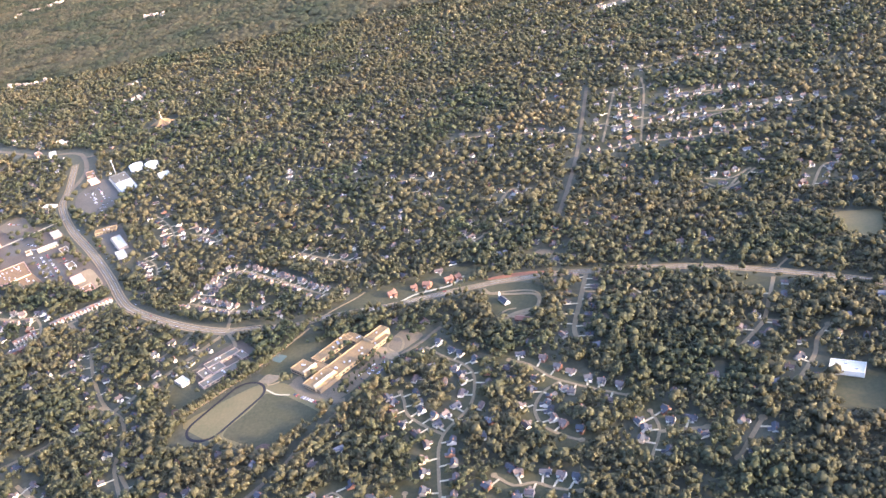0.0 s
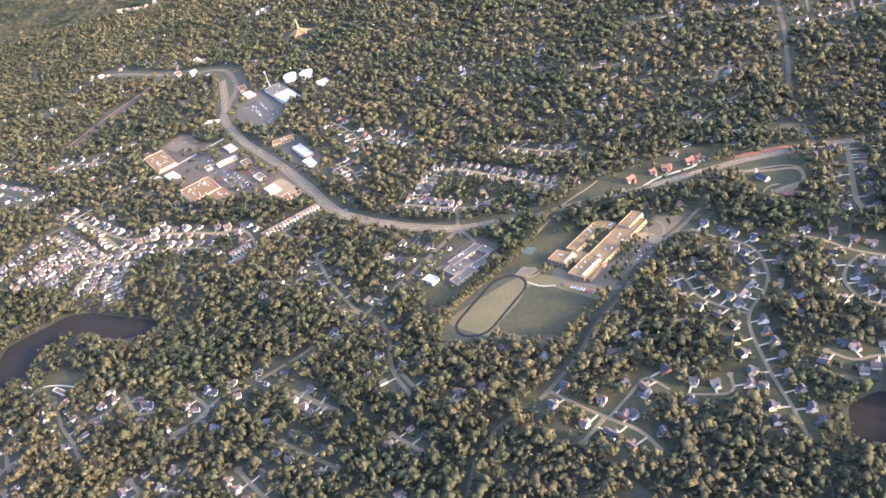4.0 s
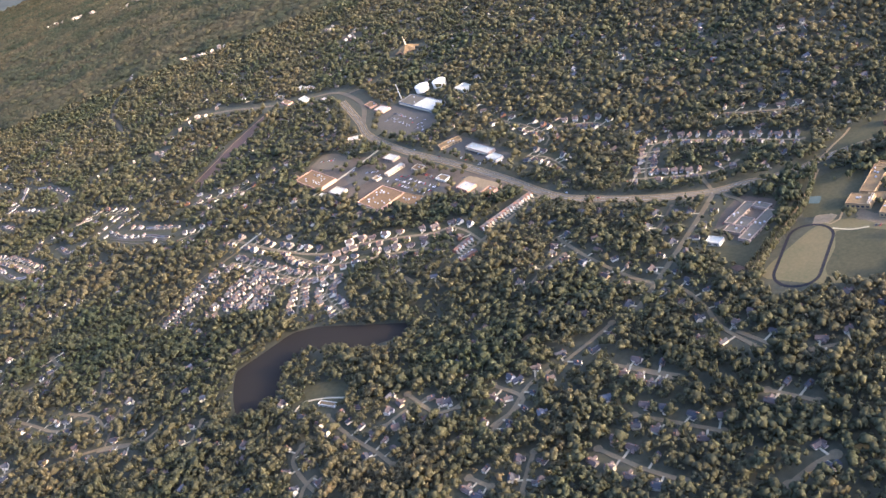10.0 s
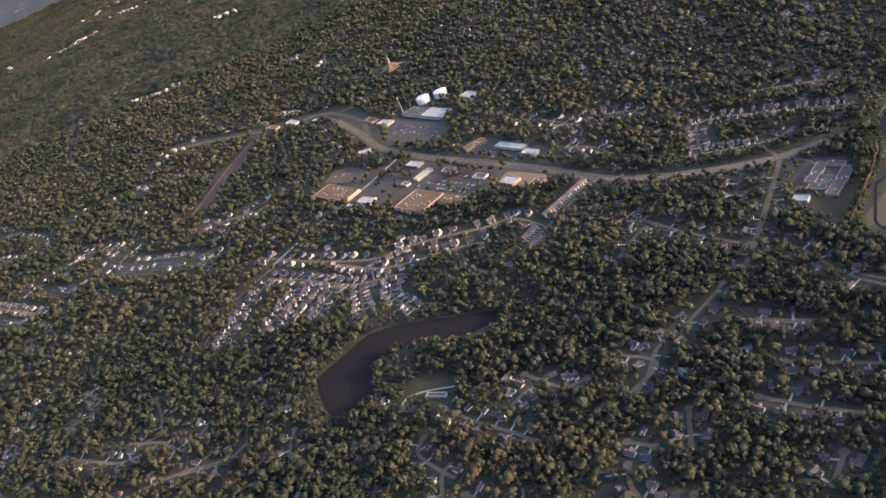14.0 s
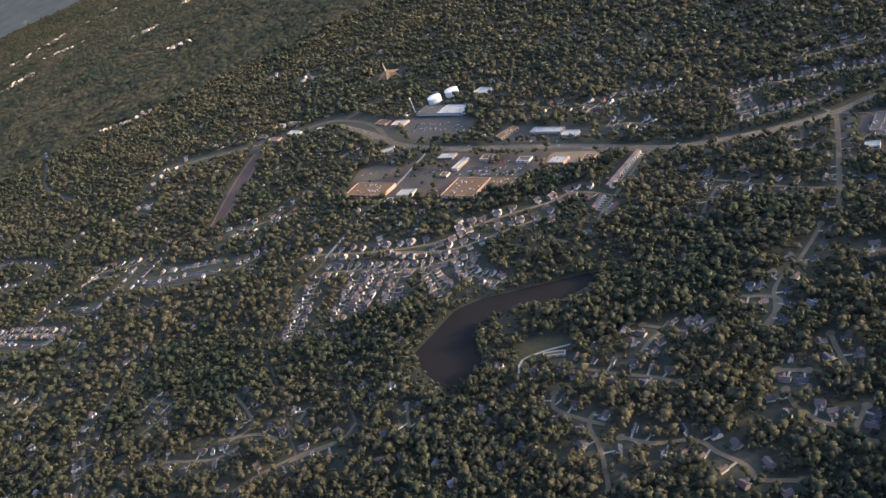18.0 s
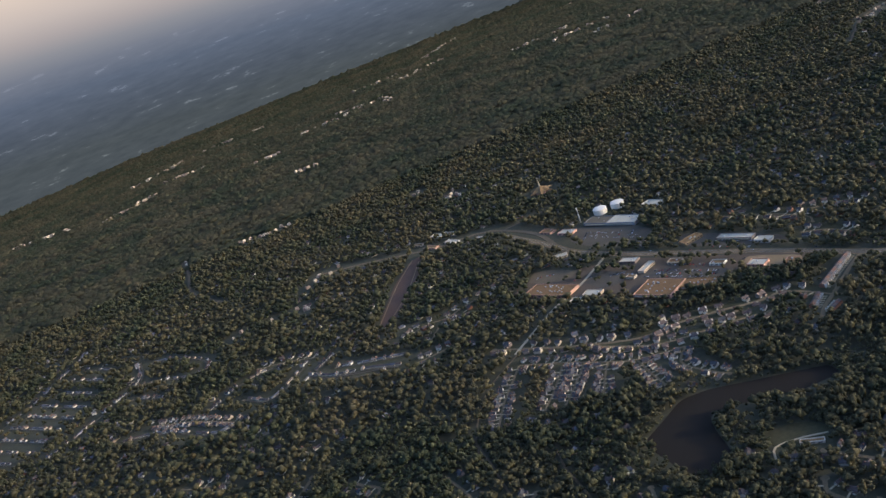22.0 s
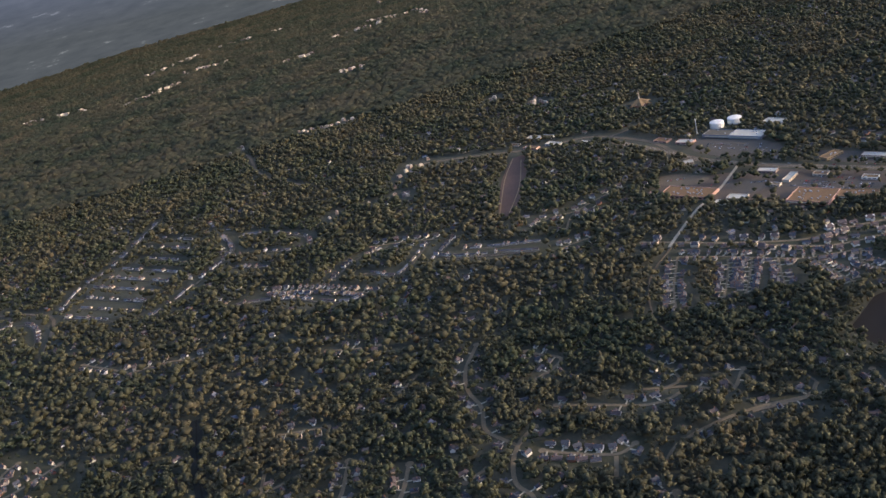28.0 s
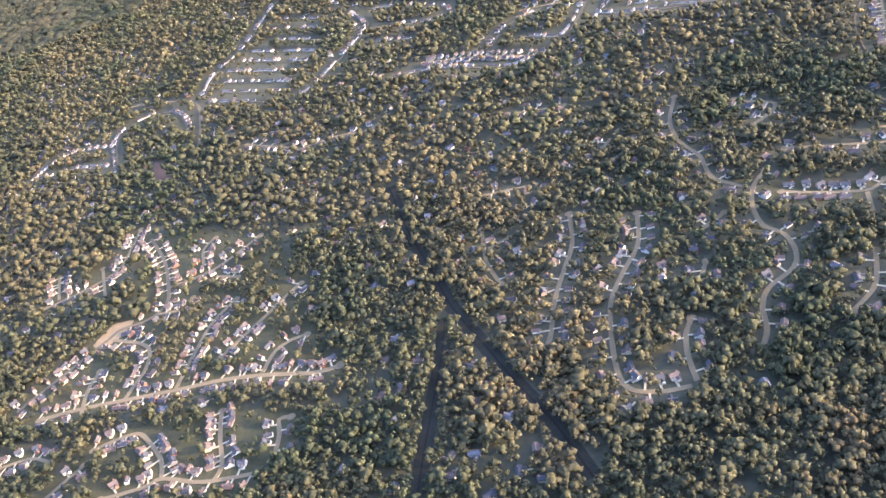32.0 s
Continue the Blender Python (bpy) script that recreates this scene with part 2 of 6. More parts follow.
def part(name, bm, mat, parent, label=""):
    ob = new(name, solid(name, bm, mat) if isinstance(bm, bmesh.types.BMesh) else bm)
    ob.parent = parent
    if label:
        ob["label"] = label
    return ob


def thing(name, m, label, category, group="", kind=""):
    ob = new(name)
    ob.empty_display_size = 0.5
    ob.matrix_world = m
    return tagged(ob, label, category, group, kind)


def box(bm, x, y, z, sx, sy, sz, turn=0.0):
    """A box on its base centre."""
    m = Matrix.Translation((x, y, z + sz / 2)) @ Matrix.Rotation(turn, 4, "Z") @ Matrix.Diagonal((sx, sy, sz, 1))
    bmesh.ops.create_cube(bm, size=1, matrix=m)
    return bm


def boxed(*a, **k):
    return box(bmesh.new(), *a, **k)


def prism(points, z0, z1):
    """A plan outline raised from z0 to z1."""
    bm = bmesh.new()
    low = [bm.verts.new((x, y, z0)) for x, y in points]
    top = [bm.verts.new((x, y, z1)) for x, y in points]
    n = len(points)
    f = bm.faces.new(top)
    if f.normal.z < 0 or f.calc_area() == 0:
        f.normal_update()
    for i in range(n):
        bm.faces.new((low[i], low[(i + 1) % n], top[(i + 1) % n], top[i]))
    bmesh.ops.recalc_face_normals(bm, faces=bm.faces)
    f.normal_update()
    if f.normal.z < 0:
        bmesh.ops.reverse_faces(bm, faces=bm.faces)
    bmesh.ops.triangulate(bm, faces=[f])
    return bm


def gable(sx, sy, z, rise, over=0.35, thick=0.18, hip=0.0):
    """A pitched roof, ridge along x, with eaves and thickness."""
    bm = bmesh.new()
    hx, hy = sx / 2 + over, sy / 2 + over
    drop = rise * over / (sy / 2)
    rows = []
    for dz in (0, -thick):
        rows.append([bm.verts.new(p) for p in ((-hx, -hy, z - drop + dz), (hx, -hy, z - drop + dz), (hx, hy, z - drop + dz), (-hx, hy, z - drop + dz), (-hx + hip, 0, z + rise + dz), (hx - hip, 0, z + rise + dz))])
    t, u = rows
    for k in ((0, 1, 5, 4), (2, 3, 4, 5)):
        bm.faces.new([t[i] for i in k])
        bm.faces.new([u[i] for i in reversed(k)])
    for a, b in ((0, 1), (2, 3)):
        bm.faces.new((t[a], u[a], u[b], t[b]))
    if hip:
        for k in ((1, 2, 5), (3, 0, 4)):
            bm.faces.new([t[i] for i in k])
            bm.faces.new([u[i] for i in reversed(k)])
        for a, b in ((1, 2), (3, 0)):
            bm.faces.new((t[a], u[a], u[b], t[b]))
    else:
        for a, b in ((1, 5), (5, 2), (3, 4), (4, 0)):
            bm.faces.new((t[a], u[a], u[b], t[b]))
    bmesh.ops.recalc_face_normals(bm, faces=bm.faces)
    return bm


def gabled_walls(sx, sy, h, rise):
    bm = bmesh.new()
    p = [(-sx / 2, -sy / 2), (sx / 2, -sy / 2), (sx / 2, sy / 2), (-sx / 2, sy / 2)]
    lo = [bm.verts.new((*q, 0)) for q in p]
    hi = [bm.verts.new((*q, h)) for q in p]
    a, b = bm.verts.new((-sx / 2, 0, h + rise)), bm.verts.new((sx / 2, 0, h + rise))
    bm.faces.new((lo[0], lo[1], hi[1], hi[0]))
    bm.faces.new((lo[2], lo[3], hi[3], hi[2]))
    bm.faces.new((lo[1], lo[2], hi[2], b, hi[1]))
    bm.faces.new((lo[3], lo[0], hi[0], a, hi[3]))
    bm.faces.new((hi[0], hi[1], b, a))
    bm.faces.new((hi[2], hi[3], a, b))
    bm.faces.new(lo[::-1])
    bmesh.ops.recalc_face_normals(bm, faces=bm.faces)
    return bm


def big_mesh(name, verts, tris, mat, tint=None, smooth=False):
    """A joined mesh of triangles straight from arrays."""
    me = bpy.data.meshes.new(name)
    me.vertices.add(len(verts))
    me.vertices.foreach_set("co", verts.astype(np.float32).ravel())
    me.loops.add(tris.size)
    me.loops.foreach_set("vertex_index", tris.astype(np.int32).ravel())
    me.polygons.add(len(tris))
    me.polygons.foreach_set("loop_start", np.arange(0, tris.size, 3, dtype=np.int32))
    if tint is not None:
        a = me.attributes.new("tint", "FLOAT", "POINT")
        a.data.foreach_set("value", tint.astype(np.float32))
    me.update(calc_edges=True)
    me.polygons.foreach_set("use_smooth", np.full(len(tris), smooth))
    me.materials.append(mat)
    return me


# ---- plan: a raster of what stands where ----
X0, Y0, CELL = -2100.0, 250.0, 2.0
NX, NY = 1450, 850
taken = np.zeros((NX, NY), bool)      # no tree
lots = np.zeros((NX, NY), bool)       # grass of the house lots
built = np.zeros((NX, NY), bool)      # no house
thin = np.ones((NX, NY), np.float32)  # share of trees left standing
GX, GY = np.meshgrid(X0 + CELL * (np.arange(NX) + 0.5), Y0 + CELL * (np.arange(NY) + 0.5), indexing="ij")


def disc(x, y, r):
    i0, i1 = int((x - r - X0) / CELL), int((x + r - X0) / CELL) + 1
    j0, j1 = int((y - r - Y0) / CELL), int((y + r - Y0) / CELL) + 1
    s = np.s_[max(i0, 0):max(i1, 0), max(j0, 0):max(j1, 0)]
    return s, (GX[s] - x) ** 2 + (GY[s] - y) ** 2 < r * r


def mark(field, x, y, r, value=True):
    s, m = disc(x, y, r)
    field[s][m] = value


def inside(points):
    hit = np.zeros((NX, NY), bool)
    n = len(points)
    for i in range(n):
        (xa, ya), (xb, yb) = points[i], points[(i + 1) % n]
        if ya == yb:
            continue
        c = ((GY < ya) != (GY < yb)) & (GX < xa + (GY - ya) * (xb - xa) / (yb - ya))
        hit ^= c
    return hit


def at(field, x, y):
    i, j = int((x - X0) / CELL), int((y - Y0) / CELL)
    return field[i, j] if 0 <= i < NX and 0 <= j < NY else field[0, 0]


def curve(points, step):
    """A Catmull-Rom line through the points, sampled every step metres."""
    p = [Vector(q) for q in points]
    p = [p[0] * 2 - p[1]] + p + [p[-1] * 2 - p[-2]]
    out = []
    for a, b, c, d in zip(p, p[1:], p[2:], p[3:]):
        n = max(2, int((c - b).length / step))
        for k in range(n):
            t = k / n
            out.append(0.5 * (2 * b + (c - a) * t + (2 * a - 5 * b + 4 * c - d) * t * t + (3 * b - a - 3 * c + d) * t ** 3))
    return out + [p[-2]]


def ribbon(line, offset, width, z, depth=0.0):
    """A strip beside a line, with its sides going down by depth."""
    bm = bmesh.new()
    prev = None
    for i, q in enumerate(line):
        d = (line[min(i + 1, len(line) - 1)] - line[max(i - 1, 0)]).normalized()
        n = Vector((-d.y, d.x))
        l, r = q + n * (offset + width / 2), q + n * (offset - width / 2)
        row = [bm.verts.new((*r, z)), bm.verts.new((*l, z))]
        if depth:
            row = [bm.verts.new((*r, z - depth))] + row + [bm.verts.new((*l, z - depth))]
        if prev:
            for a, b, c, e in zip(prev, row, row[1:], prev[1:]):
                bm.faces.new((a, b, c, e))
        prev = row
    bmesh.ops.recalc_face_normals(bm, faces=bm.faces)
    if depth == 0:
        for f in bm.faces:
            f.normal_update()
            if f.normal.z < 0:
                f.normal_flip()
    return bm


# ---- ground and distance ----
CENTRE = (-560.0, 90.0)
bm = bmesh.new()
rings = [0, 400, 800, 1200, 1600, 2000, 2600, 3200, 3800, 4330]
prev = None
for r in rings:
    row = [bm.verts.new((CENTRE[0] + r * math.cos(a * math.pi / 48), CENTRE[1] + r * math.sin(a * math.pi / 48), 0)) for a in range(96)] if r else [bm.verts.new((*CENTRE, 0))]
    if prev:
        for a in range(96):
            if len(prev) == 1:
                bm.faces.new((prev[0], row[a], row[(a + 1) % 96]))
            else:
                bm.faces.new((prev[a], row[a], row[(a + 1) % 96], prev[(a + 1) % 96]))
    prev = row
tagged(new("ground", solid("ground", bm, GROUND)), "dark leaf-littered woodland floor and rough grass", "ground", kind="structure")

# far land, haze and sky are painted as glowing colour, graded by height
HAZE = bpy.data.materials.new("painted_evening_haze")
HAZE.use_nodes = True
HAZE.node_tree.nodes.remove(HAZE.node_tree.nodes["Principled BSDF"])
_geo = node(HAZE, "ShaderNodeNewGeometry")
_sep = node(HAZE, "ShaderNodeSeparateXYZ")
wire(HAZE, _geo.outputs["Position"], _sep.inputs[0])
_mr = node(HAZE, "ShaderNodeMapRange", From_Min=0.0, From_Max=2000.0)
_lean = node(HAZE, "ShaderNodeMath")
_lean.operation = "MULTIPLY_ADD"      # the painted haze gradient sits lower towards the east
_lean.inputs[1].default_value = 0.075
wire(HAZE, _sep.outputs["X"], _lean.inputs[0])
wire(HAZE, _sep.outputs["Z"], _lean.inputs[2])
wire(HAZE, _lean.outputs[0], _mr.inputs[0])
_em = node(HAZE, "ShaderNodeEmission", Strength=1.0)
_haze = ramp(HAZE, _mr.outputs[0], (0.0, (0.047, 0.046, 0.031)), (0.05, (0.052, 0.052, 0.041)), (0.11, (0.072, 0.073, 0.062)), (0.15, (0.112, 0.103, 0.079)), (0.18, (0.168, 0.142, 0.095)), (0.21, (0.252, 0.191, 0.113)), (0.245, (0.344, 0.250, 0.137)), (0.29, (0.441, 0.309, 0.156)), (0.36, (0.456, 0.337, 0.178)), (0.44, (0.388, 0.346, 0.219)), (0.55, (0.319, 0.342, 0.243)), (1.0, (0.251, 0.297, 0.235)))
_map = node(HAZE, "ShaderNodeMapping", Scale=(0.010, 0.010, 0.06))
wire(HAZE, _geo.outputs["Position"], _map.inputs["Vector"])
_far = node(HAZE, "ShaderNodeTexNoise", Scale=1.0, Detail=6.0, Roughness=0.65)
wire(HAZE, _map.outputs[0], _far.inputs["Vector"])
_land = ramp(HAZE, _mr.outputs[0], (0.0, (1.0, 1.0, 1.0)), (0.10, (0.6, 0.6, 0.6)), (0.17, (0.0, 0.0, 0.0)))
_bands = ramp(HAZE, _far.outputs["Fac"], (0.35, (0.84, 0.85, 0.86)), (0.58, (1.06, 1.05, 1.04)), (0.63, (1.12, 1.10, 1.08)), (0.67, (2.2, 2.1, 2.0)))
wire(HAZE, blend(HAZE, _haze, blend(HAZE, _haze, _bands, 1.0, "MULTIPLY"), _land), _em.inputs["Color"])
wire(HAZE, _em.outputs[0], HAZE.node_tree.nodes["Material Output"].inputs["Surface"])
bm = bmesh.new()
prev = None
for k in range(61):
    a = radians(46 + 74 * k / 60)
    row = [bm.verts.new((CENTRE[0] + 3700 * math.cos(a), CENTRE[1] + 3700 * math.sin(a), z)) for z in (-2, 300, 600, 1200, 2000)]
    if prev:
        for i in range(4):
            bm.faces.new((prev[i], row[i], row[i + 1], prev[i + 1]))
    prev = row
tagged(new("backdrop", solid("backdrop", bm, HAZE)), "glowing backdrop painted with far land, evening haze and pale sky", "sky", kind="structure")


def area(name, z, mat, label, category, points, clear=True, tree=0.0, house=True):
    """A flat patch of ground with a rounded outline."""
    p = [Vector(q) for q in points]
    q = []
    for a, b, c in zip(p[-1:] + p[:-1], p, p[1:] + p[:1]):
        q += [b + (a - b) * 0.22, b * 0.9 + (a + c) * 0.05, b + (c - b) * 0.22]
    ob = new(name, solid(name, prism([tuple(v) for v in q], -0.3, z), mat))
    hit = inside([tuple(v) for v in q])
    if clear:
        thin[hit] = np.minimum(thin[hit], tree)
    if house:
        built[hit] = True
    return tagged(ob, label, category, kind="structure")


def path(width, z, mat, label, *points):
    line = curve(points, 3.0)
    tagged(new("footpath", solid("footpath", ribbon(line, 0, width, z, 0.2), mat)), label, "path", kind="structure")
    for q in line:
        mark(taken, q.x, q.y, width / 2 + 1.5)
        mark(taken, q.x, q.y - 2.0, width / 2 + 1.2)
        mark(built, q.x, q.y, width / 2 + 1.5)


SHORE = [(-637, 598), (-616, 611), (-593, 626), (-571, 623), (-543, 609), (-518, 597), (-495, 586), (-495, 572), (-523, 572), (-550, 583), (-573, 593), (-588, 592), (-594, 573), (-598, 546), (-614, 533), (-628, 538), (-634, 560), (-637, 581)]
area("pond", 0.05, WATER, "dark still pond with wooded banks", "pond", SHORE)
for q in curve(SHORE + SHORE[:1], 4.0):
    mark(taken, q.x, q.y, 1.0)
for q in curve(SHORE[7:12], 3.0):
    mark(taken, q.x, q.y - 2.0, 3.0)      # open near bank of the arm
SMALL_SHORE = [(-44, 365), (-49, 345), (-48, 330), (-36, 328), (-20, 336), (-14, 349), (-16, 361), (-26, 371)]
area("pond", 0.05, WATER, "small dark pond below the houses", "pond", SMALL_SHORE)
area("church_lot", 0.08, ASPHALT, "pale asphalt lot in a woodland clearing", "car park", [(2, 663), (10, 671), (24, 665), (14, 652)])
area("chapel_green", 0.05, LAWN, "round lawn inside the chapel drive", "lawn", [(-40, 624), (-10, 624), (8, 612), (7, 584), (-2, 572), (-30, 570), (-33, 590)], tree=0.03)
area("sports_field", 0.06, FIELD, "mown school sports field with worn patches", "field", [(-262, 507), (-201, 546), (-145, 504), (-169, 475), (-187, 457), (-233, 482)])
area("upper_field", 0.06, LAWN, "rough grass field beside the school", "field", [(-213, 554), (-186, 598), (-151, 596), (-173, 548), (-192, 544)], tree=0.03)
area("roadside_lawn", 0.06, LAWN, "open grass slope beside the highway", "lawn", [(-172, 616), (-145, 647), (-93, 657), (-55, 667), (-30, 653), (-50, 632), (-113, 625)], tree=0.06, house=False)
area("school_car_park", 0.08, ASPHALT, "worn asphalt car park beside the school", "car park", [(-146, 502), (-110, 546), (-84, 570), (-103, 584), (-133, 537), (-175, 525)], tree=0.14)
area("small_school_yard", 0.08, DUSTY, "asphalt yard around the older school", "car park", [(-266, 575), (-256, 591), (-236, 608), (-217, 586), (-222, 578), (-253, 544), (-263, 564)])
area("school_ground", 0.06, LAWN, "worn grass play ground beside the school", "lawn", [(-277, 558), (-257, 546), (-229, 552), (-228, 544), (-259, 512), (-272, 523), (-278, 541)], tree=0.10)
area("store_car_park", 0.08, DARK_ASPHALT, "large dark asphalt car park of the store", "car park", [(-525, 1015), (-505, 1056), (-457, 982), (-451, 951), (-467, 926), (-491, 937), (-518, 982)])
area("strip_car_park", 0.08, DARK_ASPHALT, "asphalt car park along the highway", "car park", [(-459, 879), (-439, 905), (-421, 877), (-384, 805), (-392, 781)], tree=0.02)
area("mall_car_park", 0.08, DUSTY, "worn asphalt car park of the shopping centre", "car park", [(-612, 927), (-599, 960), (-568, 947), (-502, 902), (-468, 853), (-394, 753), (-411, 731), (-447, 768), (-460, 779), (-487, 770), (-544, 827), (-585, 879)], tree=0.22)
area("mall_pale_lot", 0.12, ASPHALT, "pale dusty lot behind the shopping centre", "car park", [(-602, 951), (-588, 974), (-571, 964), (-551, 931), (-560, 921), (-575, 921)], tree=0.02)
area("mall_front_lot", 0.12, DARK_ASPHALT, "dark asphalt lot full of parked cars", "car park", [(-531, 864), (-518, 867), (-498, 854), (-455, 792), (-472, 778), (-484, 801), (-501, 827)], tree=0.04)
for hedge in ([(-544, 891), (-530, 904), (-517, 895), (-513, 878), (-526, 867), (-538, 866)], [(-554, 890), (-532, 906), (-516, 920), (-514, 906), (-532, 888), (-548, 874)], [(-489, 883), (-454, 832), (-454, 824), (-471, 844), (-491, 876)]):
    thin[inside(hedge)] = 0.9
area("mall_bays", 0.11, DARK_ASPHALT, "newer dark asphalt bays of the shopping centre", "car park", [(-498, 829), (-479, 824), (-447, 777), (-479, 762), (-496, 809)], tree=0.08)
area("mall_bays", 0.11, DARK_ASPHALT, "dark asphalt bays behind the shops", "car park", [(-559, 893), (-540, 904), (-521, 882), (-535, 856), (-552, 862)], tree=0.08)
area("mall_yard", 0.11, BARE, "dusty tan yard beside the shops", "ground", [(-446, 779), (-430, 795), (-400, 752), (-411, 735)], tree=0.08)
area("clay_strip", 0.06, CLAY, "long bare strip of reddish clay soil", "ground", [(-764, 1020), (-725, 1122), (-689, 1187), (-671, 1191), (-674, 1166), (-713, 1071), (-755, 998)])
path(1.4, 0.11, BARE, "pale worn track along the clay strip", (-762, 1020), (-721, 1120), (-686, 1188))
path(1.2, 0.115, BARE, "second pale track along the clay strip", (-755, 1009), (-715, 1084), (-680, 1173))
area("waterside_clearing", 0.06, LAWN, "bare brown clearing beside the pond", "ground", [(-578, 540), (-561, 548), (-545, 540), (-538, 524), (-556, 514), (-572, 524)])
area("open_green", 0.06, FIELD, "open green grass clearing in the woods", "field", [(239, 649), (278, 641), (258, 593), (237, 610)])
for bank in (((-1111, 800), (-1111, 731), (-1107, 670), (-1104, 616), (-1095, 566), (-1087, 521), (-1079, 486), (-1074, 440)), ((-1111, 607), (-1125, 567), (-1139, 533), (-1152, 501), (-1163, 472))):
    stream = curve(bank, 4.0)
    tagged(new("creek_bank", solid("creek_bank", ribbon(stream, 0, 10.0, 0.03, 0.2), SHADED_MUD)), "muddy creek banks with the gap's tree shade painted in", "ground", kind="structure")
    tagged(new("creek", solid("creek", ribbon(stream, 0, 1.4, 0.05, 0.3), WATER)), "narrow dark creek in a gap of the woods", "creek", kind="structure")
    for q in stream:
        bend = noise.noise((q.x * 0.05, q.y * 0.05, 2.0))
        mark(taken, q.x + 4 * bend, q.y, 3.9 + 2.6 * bend)
        mark(built, q.x, q.y, 6.0)
area("estate_lawn", 0.05, LAWN, "patchy grass lots of the housing estate", "lawn", [(-1410, 683), (-1390, 737), (-1348, 758), (-1330, 884), (-1309, 878), (-1216, 815), (-1196, 711), (-1198, 646), (-1184, 602), (-1204, 600), (-1306, 642)], tree=0.48, house=False)
area("lower_estate_lawn", 0.05, LAWN, "patchy grass lots of the lower estate", "lawn", [(-1362, 580), (-1355, 627), (-1326, 625), (-1274, 617), (-1218, 580), (-1226, 543), (-1249, 532), (-1270, 529)], tree=0.48, house=False)
area("red_dirt_patch", 0.06, CLAY, "curved patch of bare red dirt", "ground", [(-1326, 1043), (-1313, 1032), (-1311, 996), (-1298, 974), (-1315, 981), (-1325, 1002)])
area("far_green", 0.06, LAWN, "green grass field beside the white hall", "field", [(165, 439), (176, 450), (204, 445), (190, 406), (163, 418)])
area("cleared_lot", 0.07, BARE, "cleared sandy building lot", "ground", [(-1370, 745), (-1353, 764), (-1334, 758), (-1344, 742), (-1360, 734)], tree=0.08)

# ---- roads ----
ROADS = []


def road(kind, width, spacing, style, *points):
    width = width * {"f": 0.5, "m": 0.48, "d": 0.52, "w": 0.72, "x": 0.5}.get(style, 0.7) if kind == "street" else width * 0.66
    line = curve(points, 4.0)
    mat = {"highway": ASPHALT, "main_road": ASPHALT, "driveway": CONCRETE}.get(kind, DARK_ASPHALT if style == "f" else ASPHALT if style == "x" else STREET)
    label = {"highway": "wide divided highway of worn grey asphalt", "main_road": "two-lane grey asphalt road through the woods", "driveway": "pale concrete drive"}.get(kind, "pale grey residential street")
    level = 0.20 + 0.0017 * len(ROADS)
    ob = tagged(new("road", solid("road", ribbon(line, 0, width, level + (0.05 if kind != "street" else 0), 0.3), mat)), label, "road", kind="structure")
    if kind == "highway":
        part("median", ribbon(line, 0, 0.9, level + 0.09), BARE, ob, "narrow sandy median strip")
        for side in (-1, 1):
            part("shoulder", ribbon(line, side * (width / 2 + 0.45), 0.9, level - 0.02), BARE, ob, "sandy road shoulder")
            part("lane_line", ribbon(line, side * width / 4, 0.22, level + 0.09), PAINT, ob, "faded white lane line")
    for i, q in enumerate(line):
        mark(taken, q.x, q.y, width / 2 + (4.5 if kind == "highway" and width > 7 else 1.2 if kind == "highway" else (12.0 if style == "v" else 3.4) if kind != "street" else 1.8 if style == "w" else 1.2 if style == "x" else 7.5 if style == "d" else 8.5 if style == "f" else 4.2))
        if kind == "street" and style in "wx":
            mark(taken, q.x, q.y - 2.2, width / 2 + 1.4)
        mark(built, q.x, q.y, width / 2 + 1.6)
        if style in "mndbfe" and spacing:
            mark(lots, q.x, q.y, 12 if style in "mb" else 6 if style == "f" else 10)
    ROADS.append((kind, width, spacing, style, line, ob, level))


road("highway", 9, 0, "w", (150, 590), (164, 583), (186, 571), (214, 554), (240, 536), (268, 516))
road("highway", 11.5, 0, "w", (-571, 1127), (-545, 1035), (-532, 980), (-491, 903), (-441, 830), (-401, 767), (-371, 714), (-351, 688), (-315, 659), (-282, 638), (-251, 624), (-222, 620))
road("highway", 9, 0, "w", (-222, 620), (-194, 615), (-172, 619), (-145, 620), (-113, 620), (-82, 624), (-51, 627), (-28, 629), (-4, 628), (23, 626), (51, 620), (90, 612), (126, 601), (150, 590))
road("main_road", 9, 0, "v", (-540, 1021), (-542, 1086), (-567, 1150), (-593, 1179), (-647, 1195), (-692, 1224), (-747, 1263), (-804, 1296))
road("main_road", 6, 0, "w", (-567, 1150), (-518, 1154), (-486, 1157), (-449, 1146))
road("driveway", 4.5, 0, "w", (-511, 939), (-540, 913), (-568, 889), (-606, 864), (-645, 829), (-666, 809))
road("street", 5, 0, "w", (-366, 711), (-381, 704), (-409, 684), (-429, 669), (-445, 658), (-458, 644))
road("street", 4.5, 0, "w", (-408, 683), (-398, 669))
road("street", 4.5, 0, "w", (-428, 667), (-418, 652))
road("street", 5.5, 14, "w", (-252, 621), (-273, 593), (-299, 560), (-319, 535), (-337, 514))
road("street", 4, 0, "w", (-320, 534), (-325, 539), (-332, 544))
road("street", 4, 12, "w", (-370, 609), (-378, 603), (-390, 594), (-404, 579))
road("street", 3.5, 14, "x", (-283, 624), (-294, 608), (-305, 595))
road("street", 4, 12, "w", (-515, 478), (-502, 486), (-494, 488), (-483, 494))
road("street", 4, 12, "w", (-423, 415), (-428, 404), (-435, 386))
road("street", 3.5, 0, "w", (-519, 672), (-518, 654), (-504, 648))
